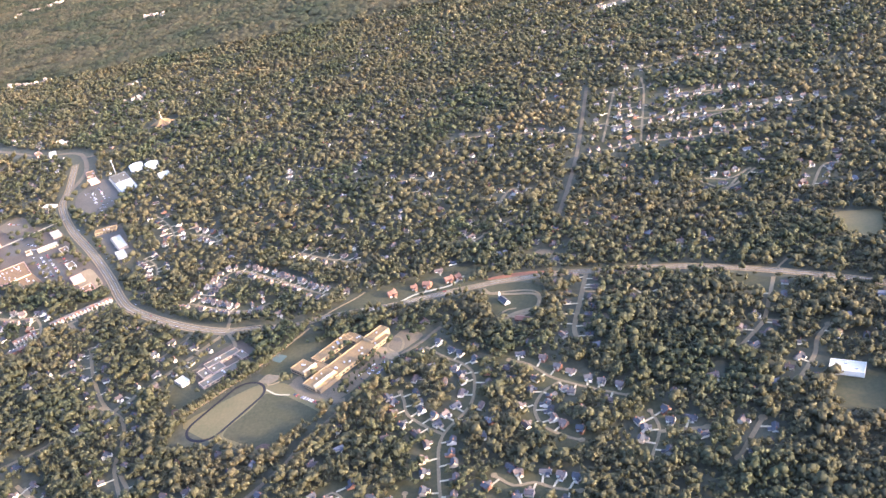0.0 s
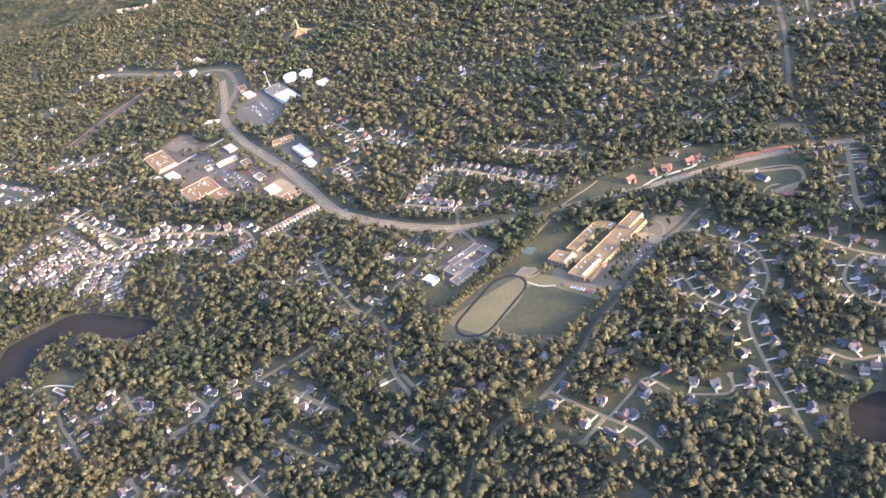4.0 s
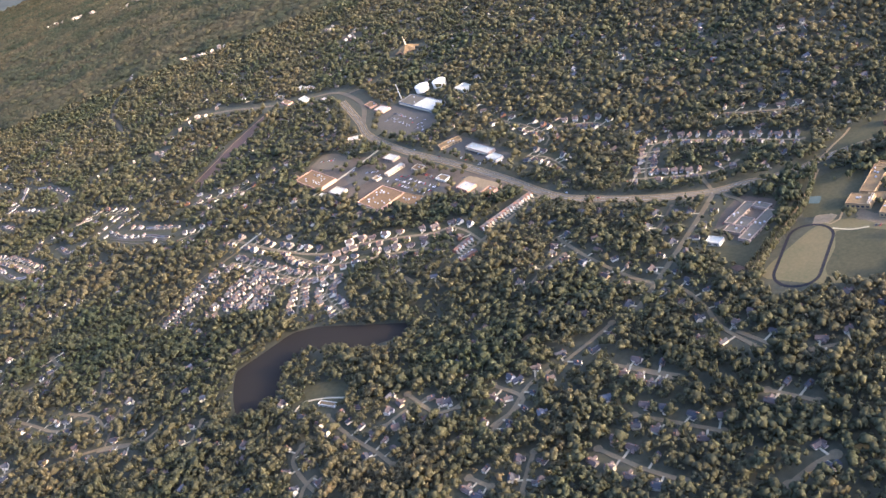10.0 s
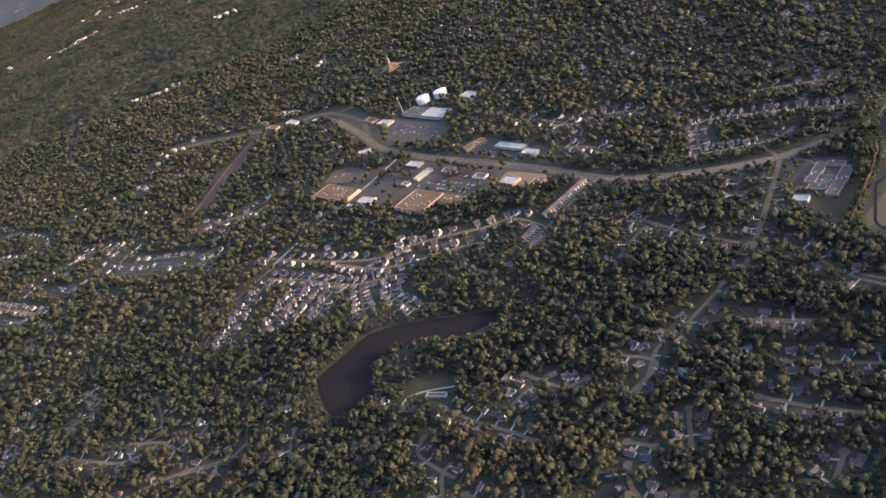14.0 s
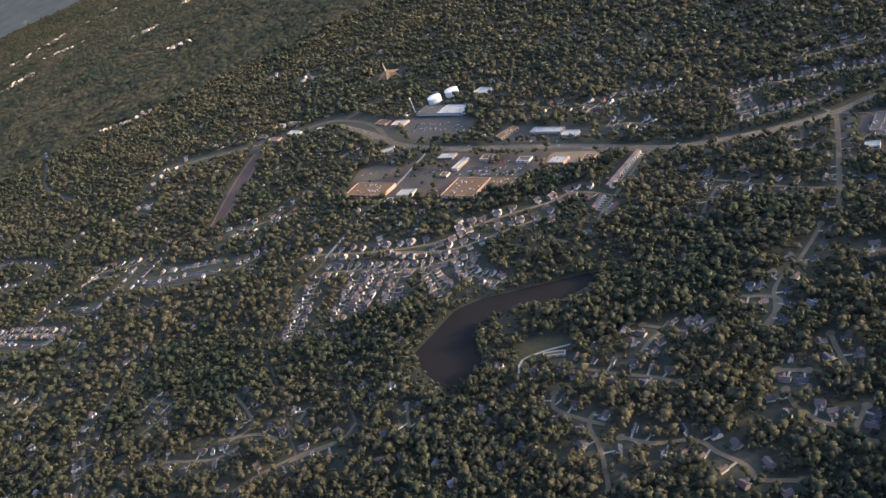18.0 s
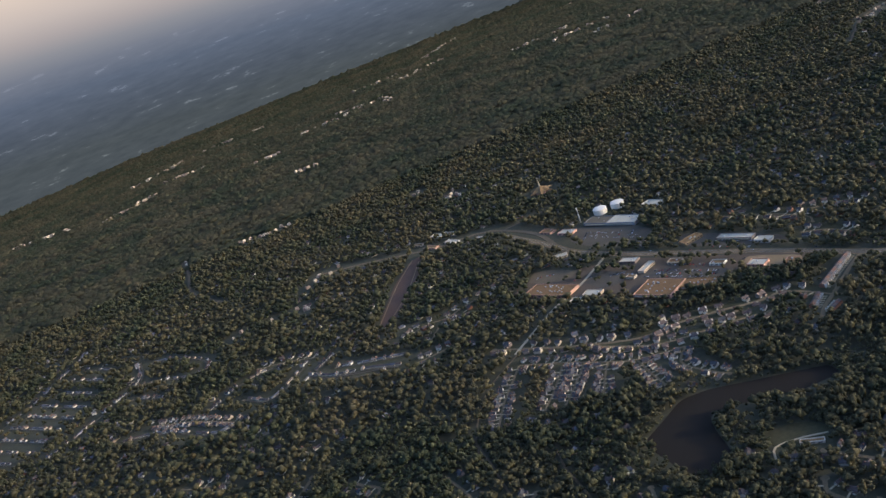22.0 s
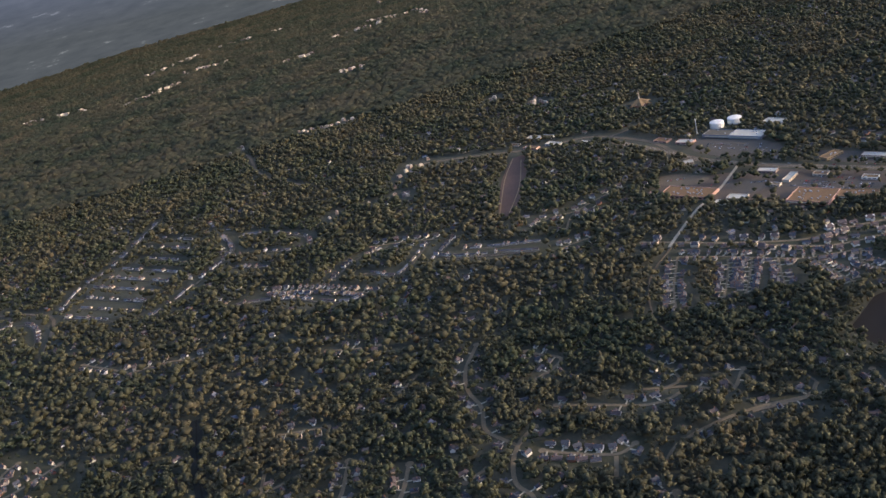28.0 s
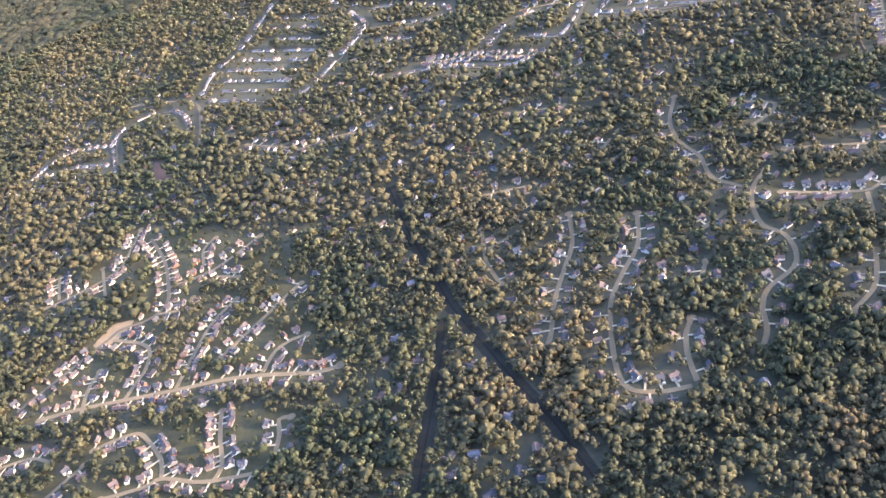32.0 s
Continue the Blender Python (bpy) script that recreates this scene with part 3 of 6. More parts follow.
road("street", 4.5, 0, "w", (-497, 653), (-489, 639))
road("street", 5, 9, "m", (-430, 669), (-441, 693), (-454, 710))
road("street", 5, 9.5, "e", (-679, 836), (-659, 816), (-621, 777), (-584, 746), (-565, 736), (-539, 734), (-505, 723), (-474, 710), (-450, 708))
road("street", 4, 8.5, "e", (-604, 755), (-571, 719), (-543, 706), (-509, 698), (-477, 686))
road("street", 4, 6.5, "d", (-718, 701), (-700, 738), (-678, 773), (-670, 786))
road("street", 4, 6.5, "d", (-678, 696), (-660, 720), (-640, 752))
road("street", 4, 6.5, "d", (-661, 690), (-643, 714), (-624, 740))
road("street", 4, 8, "d", (-670, 786), (-639, 757), (-609, 724), (-590, 707), (-552, 693))
road("street", 4, 7, "d", (-632, 681), (-621, 703), (-609, 724))
road("street", 4, 6.5, "d", (-590, 705), (-591, 677), (-591, 653))
road("street", 4, 7, "d", (-552, 693), (-566, 674), (-561, 652), (-549, 629))
road("street", 4, 5.5, "f", (-824, 958), (-789, 933), (-753, 912))
road("street", 4, 5.5, "f", (-837, 938), (-800, 909), (-767, 889))
road("street", 4, 5.5, "f", (-854, 960), (-837, 979), (-819, 997))
road("street", 4, 7, "m", (-746, 883), (-727, 884), (-708, 885))
road("street", 4, 9, "m", (-908, 1050), (-872, 1032), (-838, 1007))
road("street", 4, 7, "m", (-742, 951), (-723, 963), (-687, 954), (-666, 942))
road("street", 4, 7, "d", (-1026, 1016), (-981, 982), (-926, 924))
road("street", 3.6, 0, "x", (-740, 709), (-738, 657), (-738, 601), (-739, 547))
road("street", 4, 24, "w", (-693, 557), (-707, 548), (-738, 555), (-769, 556), (-799, 550), (-814, 539))
road("street", 4, 7, "b", (-822, 566), (-835, 562), (-850, 571), (-864, 582), (-877, 594))
road("street", 4, 0, "w", (-838, 561), (-847, 542))
road("street", 4.5, 11, "w", (-838, 459), (-852, 456), (-864, 446), (-869, 432), (-874, 416))
road("street", 4.5, 9, "w", (-823, 510), (-831, 494))
road("street", 4, 10, "w", (-933, 591), (-916, 597))
road("street", 3.5, 0, "x", (-690, 641), (-694, 611), (-693, 579), (-693, 557))
road("street", 4, 11, "w", (-849, 637), (-823, 619), (-799, 601), (-783, 597), (-765, 601))
road("street", 4.5, 9, "m", (-69, 347), (-70, 369), (-73, 396), (-74, 420), (-74, 438), (-71, 451), (-65, 460), (-57, 470), (-51, 484), (-50, 509), (-57, 524), (-69, 535), (-84, 553))
road("street", 4.5, 8, "m", (-71, 451), (-84, 463), (-95, 477), (-98, 493), (-101, 503))
road("street", 4.5, 9, "m", (-25, 520), (-12, 511), (0, 495), (8, 487), (29, 472), (47, 461))
road("street", 4.5, 8, "m", (8, 487), (-5, 478), (-12, 462), (-8, 444), (6, 430), (13, 426))
road("street", 4.5, 8, "m", (-41, 407), (-30, 396), (-18, 396), (-7, 389), (7, 384))
road("street", 4, 10, "m", (57, 443), (59, 425), (49, 400))
road("street", 4, 12, "w", (58, 423), (86, 420))
road("main_road", 4.5, 0, "w", (-201, 412), (-188, 427), (-173, 447), (-164, 465), (-145, 490), (-125, 520), (-108, 543), (-89, 559), (-73, 577))
road("street", 5, 16, "m", (-196, 419), (-176, 398), (-162, 385), (-149, 373), (-140, 356))
road("street", 4, 12, "m", (-164, 387), (-152, 400), (-139, 413), (-128, 400))
road("street", 4, 12, "w", (-166, 388), (-180, 372))
road("street", 4, 9, "m", (-120, 394), (-97, 389), (-94, 403))
road("street", 5, 10, "w", (42, 617), (33, 582), (24, 546), (25, 528))
road("main_road", 6, 0, "w", (103, 1050), (69, 870), (48, 781), (33, 727))
road("street", 4.5, 8, "d", (-290, 674), (-281, 704), (-264, 729), (-219, 697), (-183, 665), (-170, 656))
road("street", 4, 8, "d", (-299, 683), (-265, 663), (-240, 652), (-221, 657))
road("street", 4, 0, "w", (-252, 657), (-251, 626))
road("street", 4, 9, "m", (-392, 900), (-365, 861), (-348, 819), (-353, 802))
road("street", 4, 8, "m", (-335, 830), (-309, 816), (-298, 799), (-310, 785))
road("street", 4, 8, "m", (-372, 791), (-356, 774), (-344, 742))
road("street", 4, 16, "w", (-372, 635), (-353, 589), (-329, 546), (-308, 524), (-299, 499), (-295, 469), (-281, 438))
road("street", 4, 0, "w", (-251, 624), (-238, 596), (-254, 577), (-267, 573))
road("street", 5, 10, "d", (104, 890), (145, 900), (198, 894), (262, 897))
road("street", 5, 10, "d", (78, 849), (128, 856), (183, 846), (242, 843))
road("street", 5, 22, "m", (95, 874), (133, 1030))
road("street", 5, 22, "m", (128, 845), (160, 992), (168, 1049))
road("street", 5, 10, "d", (125, 956), (189, 957), (257, 956))
road("street", 5, 10, "d", (183, 977), (281, 949))
road("street", 5, 11, "m", (92, 925), (179, 913), (261, 893), (333, 888))
road("street", 5, 12, "m", (149, 1083), (253, 1086), (351, 1079))
road("street", 5, 12, "m", (158, 752), (180, 723), (213, 752))
road("street", 5, 12, "m", (243, 696), (266, 734), (284, 732))
road("street", 5, 10, "m", (167, 749), (187, 740), (209, 754))
road("street", 5, 10, "m", (176, 715), (193, 739))
road("street", 4, 18, "w", (-62, 957), (-19, 954), (38, 931), (74, 910))
road("street", 4, 16, "w", (-137, 876), (-97, 864), (-66, 863))
road("street", 4, 12, "w", (-18, 774), (-5, 799), (13, 794))
road("street", 4, 12, "w", (-212, 748), (-175, 720), (-139, 699))
road("street", 4, 14, "w", (-51, 707), (-41, 708), (-33, 716))
road("street", 4, 14, "w", (-22, 728), (-4, 737))
road("street", 6, 0, "w", (-29, 571), (-16, 578), (-3, 580))
road("street", 4, 18, "w", (-364, 467), (-349, 453), (-334, 439))
road("street", 4, 10, "w", (-393, 484), (-370, 498), (-356, 508))
road("street", 4, 12, "w", (-447, 441), (-431, 455), (-418, 473), (-400, 482))
road("street", 4, 11, "w", (-357, 463), (-345, 451), (-330, 439))
road("street", 4, 11, "w", (-363, 419), (-345, 405), (-322, 387))
road("street", 4, 11, "w", (-388, 402), (-369, 379), (-350, 361))
road("street", 4, 12, "w", (-291, 407), (-271, 388))
road("street", 4, 14, "w", (-289, 462), (-276, 442))
road("street", 4, 12, "w", (-257, 427), (-233, 422))
road("street", 4, 0, "x", (-219, 403), (-233, 388), (-240, 374), (-245, 350), (-252, 327))
road("street", 5, 12, "w", (-305, 340), (-288, 348), (-278, 350))
road("street", 4, 10, "w", (-498, 503), (-480, 476), (-464, 474))
road("street", 4, 10, "w", (-556, 507), (-539, 480), (-519, 455), (-509, 440))
road("street", 4, 12, "w", (-572, 485), (-578, 473), (-570, 454), (-560, 438))
road("driveway", 2.2, 0, "w", (-583, 519), (-576, 530), (-560, 528), (-543, 521))
road("street", 4, 12, "w", (-790, 618), (-760, 600), (-743, 581), (-722, 599))
road("street", 4.5, 14, "w", (-872, 759), (-892, 726), (-899, 695), (-897, 668), (-903, 640), (-896, 621), (-889, 608))
road("street", 4.5, 11, "w", (-872, 622), (-886, 612), (-898, 594), (-904, 571), (-899, 554), (-902, 537), (-911, 524), (-932, 516), (-943, 504), (-950, 487), (-959, 476))
road("street", 4.5, 9, "w", (-962, 633), (-976, 601), (-996, 580), (-1013, 559), (-1025, 531), (-1034, 501), (-1033, 485), (-1020, 475), (-1004, 470))
road("street", 4.5, 11, "w", (-1000, 472), (-996, 490), (-989, 507), (-980, 518))
road("street", 4.5, 9, "w", (-1001, 663), (-1012, 629), (-1028, 604), (-1043, 580), (-1056, 552), (-1062, 543))
road("street", 4, 14, "w", (-1061, 688), (-1069, 649), (-1068, 618))
road("street", 4, 14, "w", (-1063, 662), (-1039, 666))
road("street", 4, 11, "w", (-867, 511), (-885, 486), (-907, 474))
road("street", 4, 8, "w", (-959, 547), (-949, 559))
road("street", 4.5, 9, "w", (-841, 721), (-833, 709), (-822, 694), (-833, 684), (-854, 677))
road("street", 4.5, 14, "w", (-1177, 935), (-1137, 931), (-1110, 918), (-1082, 929))
road("street", 3.5, 12, "w", (-1046, 730), (-1008, 717))
road("street", 3.5, 12, "w", (-991, 842), (-969, 827), (-946, 817))
road("street", 3.5, 12, "w", (-947, 729), (-928, 744))
road("street", 4, 12, "w", (-1225, 993), (-1176, 938))
road("street", 5.5, 8, "n", (-1403, 678), (-1371, 671), (-1336, 660), (-1302, 649), (-1265, 638), (-1234, 624), (-1203, 607), (-1186, 604))
road("main_road", 5, 8, "n", (-1424, 699), (-1389, 722), (-1356, 744), (-1346, 751), (-1324, 749), (-1308, 762), (-1307, 791), (-1311, 830), (-1324, 877))
road("street", 4.5, 7.5, "n", (-1352, 741), (-1330, 723), (-1321, 708), (-1323, 688), (-1334, 669), (-1339, 660))
road("street", 4.5, 6.5, "n", (-1301, 648), (-1285, 683), (-1271, 710), (-1251, 728))
road("street", 4.5, 6.5, "n", (-1266, 664), (-1251, 676), (-1232, 690), (-1212, 706), (-1200, 714))
road("street", 4.5, 6.5, "n", (-1238, 629), (-1227, 646), (-1214, 651), (-1203, 650))
road("street", 4.5, 6.5, "n", (-1307, 784), (-1283, 782), (-1263, 785), (-1243, 796), (-1225, 807))
road("street", 4, 7, "n", (-1266, 772), (-1248, 758))
road("street", 4, 7, "n", (-1317, 752), (-1293, 744), (-1286, 755))
road("street", 4, 7, "n", (-1418, 831), (-1380, 835), (-1353, 847), (-1341, 882), (-1335, 904))
road("street", 4.5, 7, "n", (-1371, 663), (-1368, 689), (-1360, 707))
road("street", 4, 7, "n", (-1369, 859), (-1363, 809))
road("street", 4, 7, "n", (-1411, 875), (-1407, 836))
road("street", 4, 7, "n", (-1276, 794), (-1275, 822), (-1264, 833))
road("street", 4.5, 7, "n", (-1268, 607), (-1270, 584), (-1270, 558), (-1275, 549))
road("street", 4.5, 7.5, "n", (-1350, 572), (-1321, 567), (-1309, 568), (-1287, 553), (-1270, 546), (-1250, 540))
road("street", 4.5, 8, "n", (-1309, 568), (-1310, 586), (-1320, 610), (-1328, 620), (-1346, 622), (-1358, 621))
road("street", 4.5, 7, "n", (-1237, 547), (-1232, 564), (-1231, 577), (-1223, 575))
road("street", 4, 8, "n", (-1429, 643), (-1404, 639), (-1389, 627))
road("street", 4, 8, "n", (-1392, 591), (-1376, 602), (-1364, 610))
road("main_road", 6, 0, "w", (-1420, 1217), (-1385, 1236), (-1341, 1218), (-1304, 1190), (-1276, 1153), (-1272, 1090), (-1276, 1030))
road("street", 5, 8, "f", (-1366, 1058), (-1372, 1130), (-1359, 1166), (-1318, 1169), (-1296, 1138), (-1287, 1092))
road("street", 5, 8, "f", (-1472, 1119), (-1442, 1152), (-1414, 1148), (-1378, 1125))
road("street", 5, 8, "f", (-1461, 1116), (-1417, 1103), (-1368, 1065))
road("street", 5, 9, "f", (-1266, 1168), (-1249, 1227), (-1213, 1271), (-1176, 1356), (-1154, 1409))
road("street", 5, 8, "f", (-1159, 1057), (-1125, 1090), (-1098, 1126), (-1073, 1158), (-1057, 1194), (-1065, 1251))
road("street", 4, 9, "f", (-1261, 1142), (-1199, 1082))
road("street", 4, 9, "f", (-1245, 1157), (-1178, 1091))
road("street", 4, 9, "f", (-1240, 1184), (-1166, 1108))
road("street", 4, 9, "f", (-1235, 1215), (-1154, 1130))
road("street", 4, 9, "f", (-1216, 1231), (-1141, 1150))
road("street", 4, 9, "f", (-1200, 1248), (-1128, 1169))
road("street", 4, 9, "f", (-1175, 1266), (-1119, 1203))
road("street", 4, 9, "f", (-1168, 1304), (-1117, 1246))
road("street", 4, 9, "f", (-1154, 1329), (-1106, 1272))
road("street", 5, 9, "f", (-1072, 1163), (-1032, 1151), (-996, 1122), (-975, 1123))
road("street", 5, 9, "f", (-1064, 1127), (-1024, 1090))
road("street", 5, 9, "f", (-1048, 1230), (-1019, 1210), (-974, 1155), (-973, 1120))
road("street", 5, 9, "f", (-1068, 1011), (-1039, 1000), (-1007, 978), (-962, 930), (-933, 928))
road("street", 5, 10, "f", (-960, 993), (-931, 1025), (-890, 1033))
road("street", 5, 10, "f", (-927, 981), (-895, 951), (-848, 1008))
road("street", 5, 9, "f", (-857, 970), (-828, 938), (-791, 916), (-765, 893))
road("street", 5, 9, "f", (-848, 951), (-807, 921), (-762, 894))
road("street", 4, 10, "m", (-724, 919), (-700, 953), (-659, 972), (-622, 977))
road("street", 5, 8, "f", (-923, 1789), (-881, 1779), (-840, 1760))
road("street", 3, 0, "x", (-655, 815), (-697, 778), (-720, 745), (-738, 699), (-743, 666))
road("street", 4, 18, "w", (-744, 553), (-715, 547), (-694, 545))
road("street", 4, 12, "w", (171, 569), (159, 541), (147, 516), (125, 492))
road("street", 4, 12, "w", (185, 501), (173, 488), (165, 471), (146, 447))
road("street", 4, 12, "w", (118, 421), (104, 402), (96, 391))
road("street", 4, 0, "w", (-41, 615), (-20, 607), (1, 600), (1, 583), (-13, 573), (-26, 577))
road("street", 4, 14, "w", (-560, 452), (-568, 444), (-572, 421), (-582, 392))
road("street", 4, 12, "w", (-469, 394), (-473, 380), (-471, 364), (-464, 351))
road("street", 4, 12, "w", (-558, 423), (-545, 406), (-527, 394), (-523, 379), (-517, 362), (-517, 350), (-502, 337))
road("street", 4, 13, "w", (-440, 484), (-423, 461), (-446, 446))
road("street", 4, 12, "w", (-447, 357), (-462, 347), (-461, 335))
road("street", 3.5, 12, "w", (-657, 549), (-663, 520))
road("street", 3.5, 9, "w", (-772, 665), (-764, 634), (-764, 613), (-782, 610))
road("street", 4, 9, "w", (-388, 329), (-381, 336), (-373, 344))
road("street", 4, 10, "w", (-463, 410), (-451, 398))
road("main_road", 8, 0, "w", (70, 1299), (179, 1409), (268, 1447), (366, 1513))
road("main_road", 7, 0, "w", (-1069, 1921), (-1013, 1648), (-999, 1490), (-942, 1351))


for n, (kind, width, spacing, style, line, ob, level) in enumerate(ROADS):
    for end, way in ((line[0], line[0] - line[1]), (line[-1], line[-1] - line[-2])):
        near = min(min((end - q).length for q in other[4]) for k, other in enumerate(ROADS) if k != n)
        if kind == "street" and spacing and near > 12 and spacing < 15:
            r = width * 0.95
            part("turning_circle", prism([(end.x + r * math.cos(a * math.pi / 8), end.y + r * math.sin(a * math.pi / 8)) for a in range(16)], -0.1, level + 0.03), STREET, ob, "rounded end of the cul-de-sac")
            mark(taken, end.x, end.y, r + 2)
            mark(built, end.x, end.y, r + 1)

# grass of the house lots: runs of cells joined into one sheet
bm = bmesh.new()
for i in range(NX):
    col = np.flatnonzero(np.diff(np.r_[0, lots[i].astype(int), 0]))
    for j0, j1 in zip(col[::2], col[1::2]):
        x, ya, yb = X0 + CELL * i, Y0 + CELL * j0, Y0 + CELL * j1
        bm.faces.new([bm.verts.new(p) for p in ((x, ya, 0.03), (x + CELL, ya, 0.03), (x + CELL, yb, 0.03), (x, yb, 0.03))])
tagged(new("lot_lawns", solid("lot_lawns", bm, LAWN)), "patchy grass of the house lots", "lawn", kind="structure")

# ---- running track ----
def stadium(half, r, n=14):
    return [(half + r * math.cos(a), r * math.sin(a)) for a in np.linspace(-math.pi / 2, math.pi / 2, n)] + [(-half + r * math.cos(a), r * math.sin(a)) for a in np.linspace(math.pi / 2, 3 * math.pi / 2, n)]


bm = bmesh.new()
outer, inner = stadium(19.5, 14.9), stadium(19.5, 12.9)
rows = [[bm.verts.new((*p, z)) for p in ring] for ring, z in ((outer, 0.0), (outer, 0.14), (inner, 0.14), (inner, 0.0))]
for a, b in zip(rows, rows[1:]):
    for i in range(len(a)):
        bm.faces.new((a[i], a[(i + 1) % len(a)], b[(i + 1) % len(a)], b[i]))
track = new("running_track", solid("running_track", bm, TRACK))
track.matrix_world = pose(-227, 514.2, 0, 0, 0, 56)
tagged(track, "dark oval running track around a grass pitch", "running track", kind="structure")

for k in range(-3, 4):
    mark(taken, -227 + 9 * k * math.cos(radians(56)), 514.2 + 9 * k * math.sin(radians(56)), 19)

path(1.2, 0.12, CONCRETE, "pale concrete path from track to school", (-201, 532), (-192, 524), (-182, 521))
path(1.2, 0.125, BARE, "worn dirt path across the grass", (-201, 537), (-193, 539), (-188, 546), (-185, 540))
path(2.2, 0.13, BARE, "tan service track along the tree row", (-262, 514), (-243, 531), (-221, 555), (-196, 584), (-179, 607))
path(1.6, 0.135, BARE, "dusty track across the highway slope", (-172, 620), (-156, 633), (-145, 641), (-137, 649))
path(2.2, 0.14, CONCRETE, "pale service lane before the brick houses", (-107, 623), (-94, 631), (-78, 634), (-64, 637), (-54, 648))
path(2.0, 0.15, STREET, "curving chapel drive around a lawn", (-38, 622), (-34, 614), (-23, 612), (-6, 609), (3, 602), (3, 588), (-3, 579), (-15, 575), (-26, 573), (-27, 580), (-22, 585), (-15, 585))
path(1.8, 0.155, STREET, "short lane between the trees", (37, 593), (58, 586), (60, 595))
path(1.5, 0.16, DRIVE, "pale drive to a hidden house", (39, 602), (51, 599))
path(1.5, 0.165, DRIVE, "pale curved drive under the trees", (73, 586), (79, 576), (90, 578))
path(1.4, 0.17, DRIVE, "pale drive beside the lane", (27, 564), (16, 567))
path(1.4, 0.175, DRIVE, "pale drive beside the lane", (25, 551), (15, 554))
path(1.8, 0.18, STREET, "side street under the trees", (146, 520), (158, 514), (176, 503))
path(1.4, 0.185, DRIVE, "pale drive across the lawn", (161, 549), (152, 552))
path(1.8, 0.19, STREET, "lane joining the highway", (173, 571), (178, 581), (189, 592))
path(1.4, 0.195, DRIVE, "pale drive beside the street", (-309, 549), (-315, 553))
path(1.4, 0.20, DRIVE, "pale drive beside the street", (-328, 525), (-334, 531))
path(1.3, 0.205, DRIVE, "pale drive above the street", (-375, 632), (-365, 636))
path(1.3, 0.21, DRIVE, "pale drive above the street", (-371, 622), (-362, 627))
path(1.3, 0.215, DRIVE, "pale drive above the street", (-369, 618), (-361, 622))
area("turning_court", 0.10, ASPHALT, "grey asphalt turning court in the woods", "ground", [(-417, 521), (-410, 526), (-404, 520), (-407, 514), (-414, 514)])
area("paved_court", 0.10, ASPHALT, "grey asphalt court among the trees", "ground", [(42, 556), (48, 560), (53, 545), (51, 539), (44, 548)])
area("highway_lawn", 0.055, LAWN, "green lawn between highway and side street", "lawn", [(140, 585), (176, 566), (166, 545), (145, 560)], tree=0.25)
area("tennis_court", 0.12, TENNIS, "faded teal tennis court beside the school", "tennis court", [(-204, 570), (-200, 577), (-191, 572), (-196, 564)])
area("field_turf", 0.10, LAWN, "darker green turf of the lower school field", "field", [(-201, 528), (-185, 521), (-166, 504), (-155, 493), (-167, 479), (-183, 463), (-197, 467), (-224, 485), (-222, 494), (-208, 511)])
area("school_forecourt", 0.13, ASPHALT, "pale concrete forecourt before the school", "ground", [(-177, 544), (-173, 533), (-160, 520), (-157, 508), (-180, 527), (-183, 538)])
path(4.0, 0.15, ASPHALT, "school drive along the forecourt", (-183, 535), (-169, 516), (-155, 504), (-140, 505))
path(1.8, 0.16, STREET, "oval drive behind the school", (-110, 572), (-104, 572), (-101, 562), (-104, 553), (-111, 555), (-113, 564), (-110, 572))
area("school_rear_court", 0.12, BARE, "dusty court behind the gymnasium", "ground", [(-124, 564), (-113, 561), (-103, 549), (-108, 543), (-126, 557)])
area("worn_patch", 0.09, BARE, "sandy jumping pit beside the track", "ground", [(-205, 545), (-195, 549), (-192, 544), (-201, 537)])
area("worn_patch", 0.09, CLAY, "red bare patch beside the older school", "ground", [(-271, 526), (-266, 526), (-262, 519), (-269, 518)])
area("worn_patch", 0.11, CLAY, "reddish worn patch of bare field", "ground", [(-198, 467), (-193, 471), (-187, 469), (-188, 462)])
area("worn_patch", 0.095, BARE, "tan worn patch of bare ground", "ground", [(-211, 541), (-204, 552), (-195, 548), (-200, 540)])
area("excavated_bank", 0.14, RED_CLAY, "raw red clay bank beside the highway", "ground", [(-38, 637), (-18, 639), (0, 637), (18, 632), (20, 630), (-4, 632.5), (-33, 634)])

for q in curve([(-104, 619), (-82, 621), (-51, 624), (-28, 626), (-4, 625)], 3.0):
    mark(taken, q.x, q.y - 3.0, 4.5)      # open near verge of the highway
for q in curve([(104, 608), (126, 601), (150, 590), (186, 571), (214, 554), (240, 536), (268, 516)], 3.0):
    mark(taken, q.x - 0.5, q.y - 3.0, 4.5)

# ---- large buildings ----
def window_band(parent, length, width, z, side, n, h=1.0, w=None):
    w = w or length / n * 0.6
    for i in range(n):
        part("window", boxed(-length / 2 + length * (i + 0.5) / n, side * width / 2, z, w, 0.12, h), GLASS, parent)


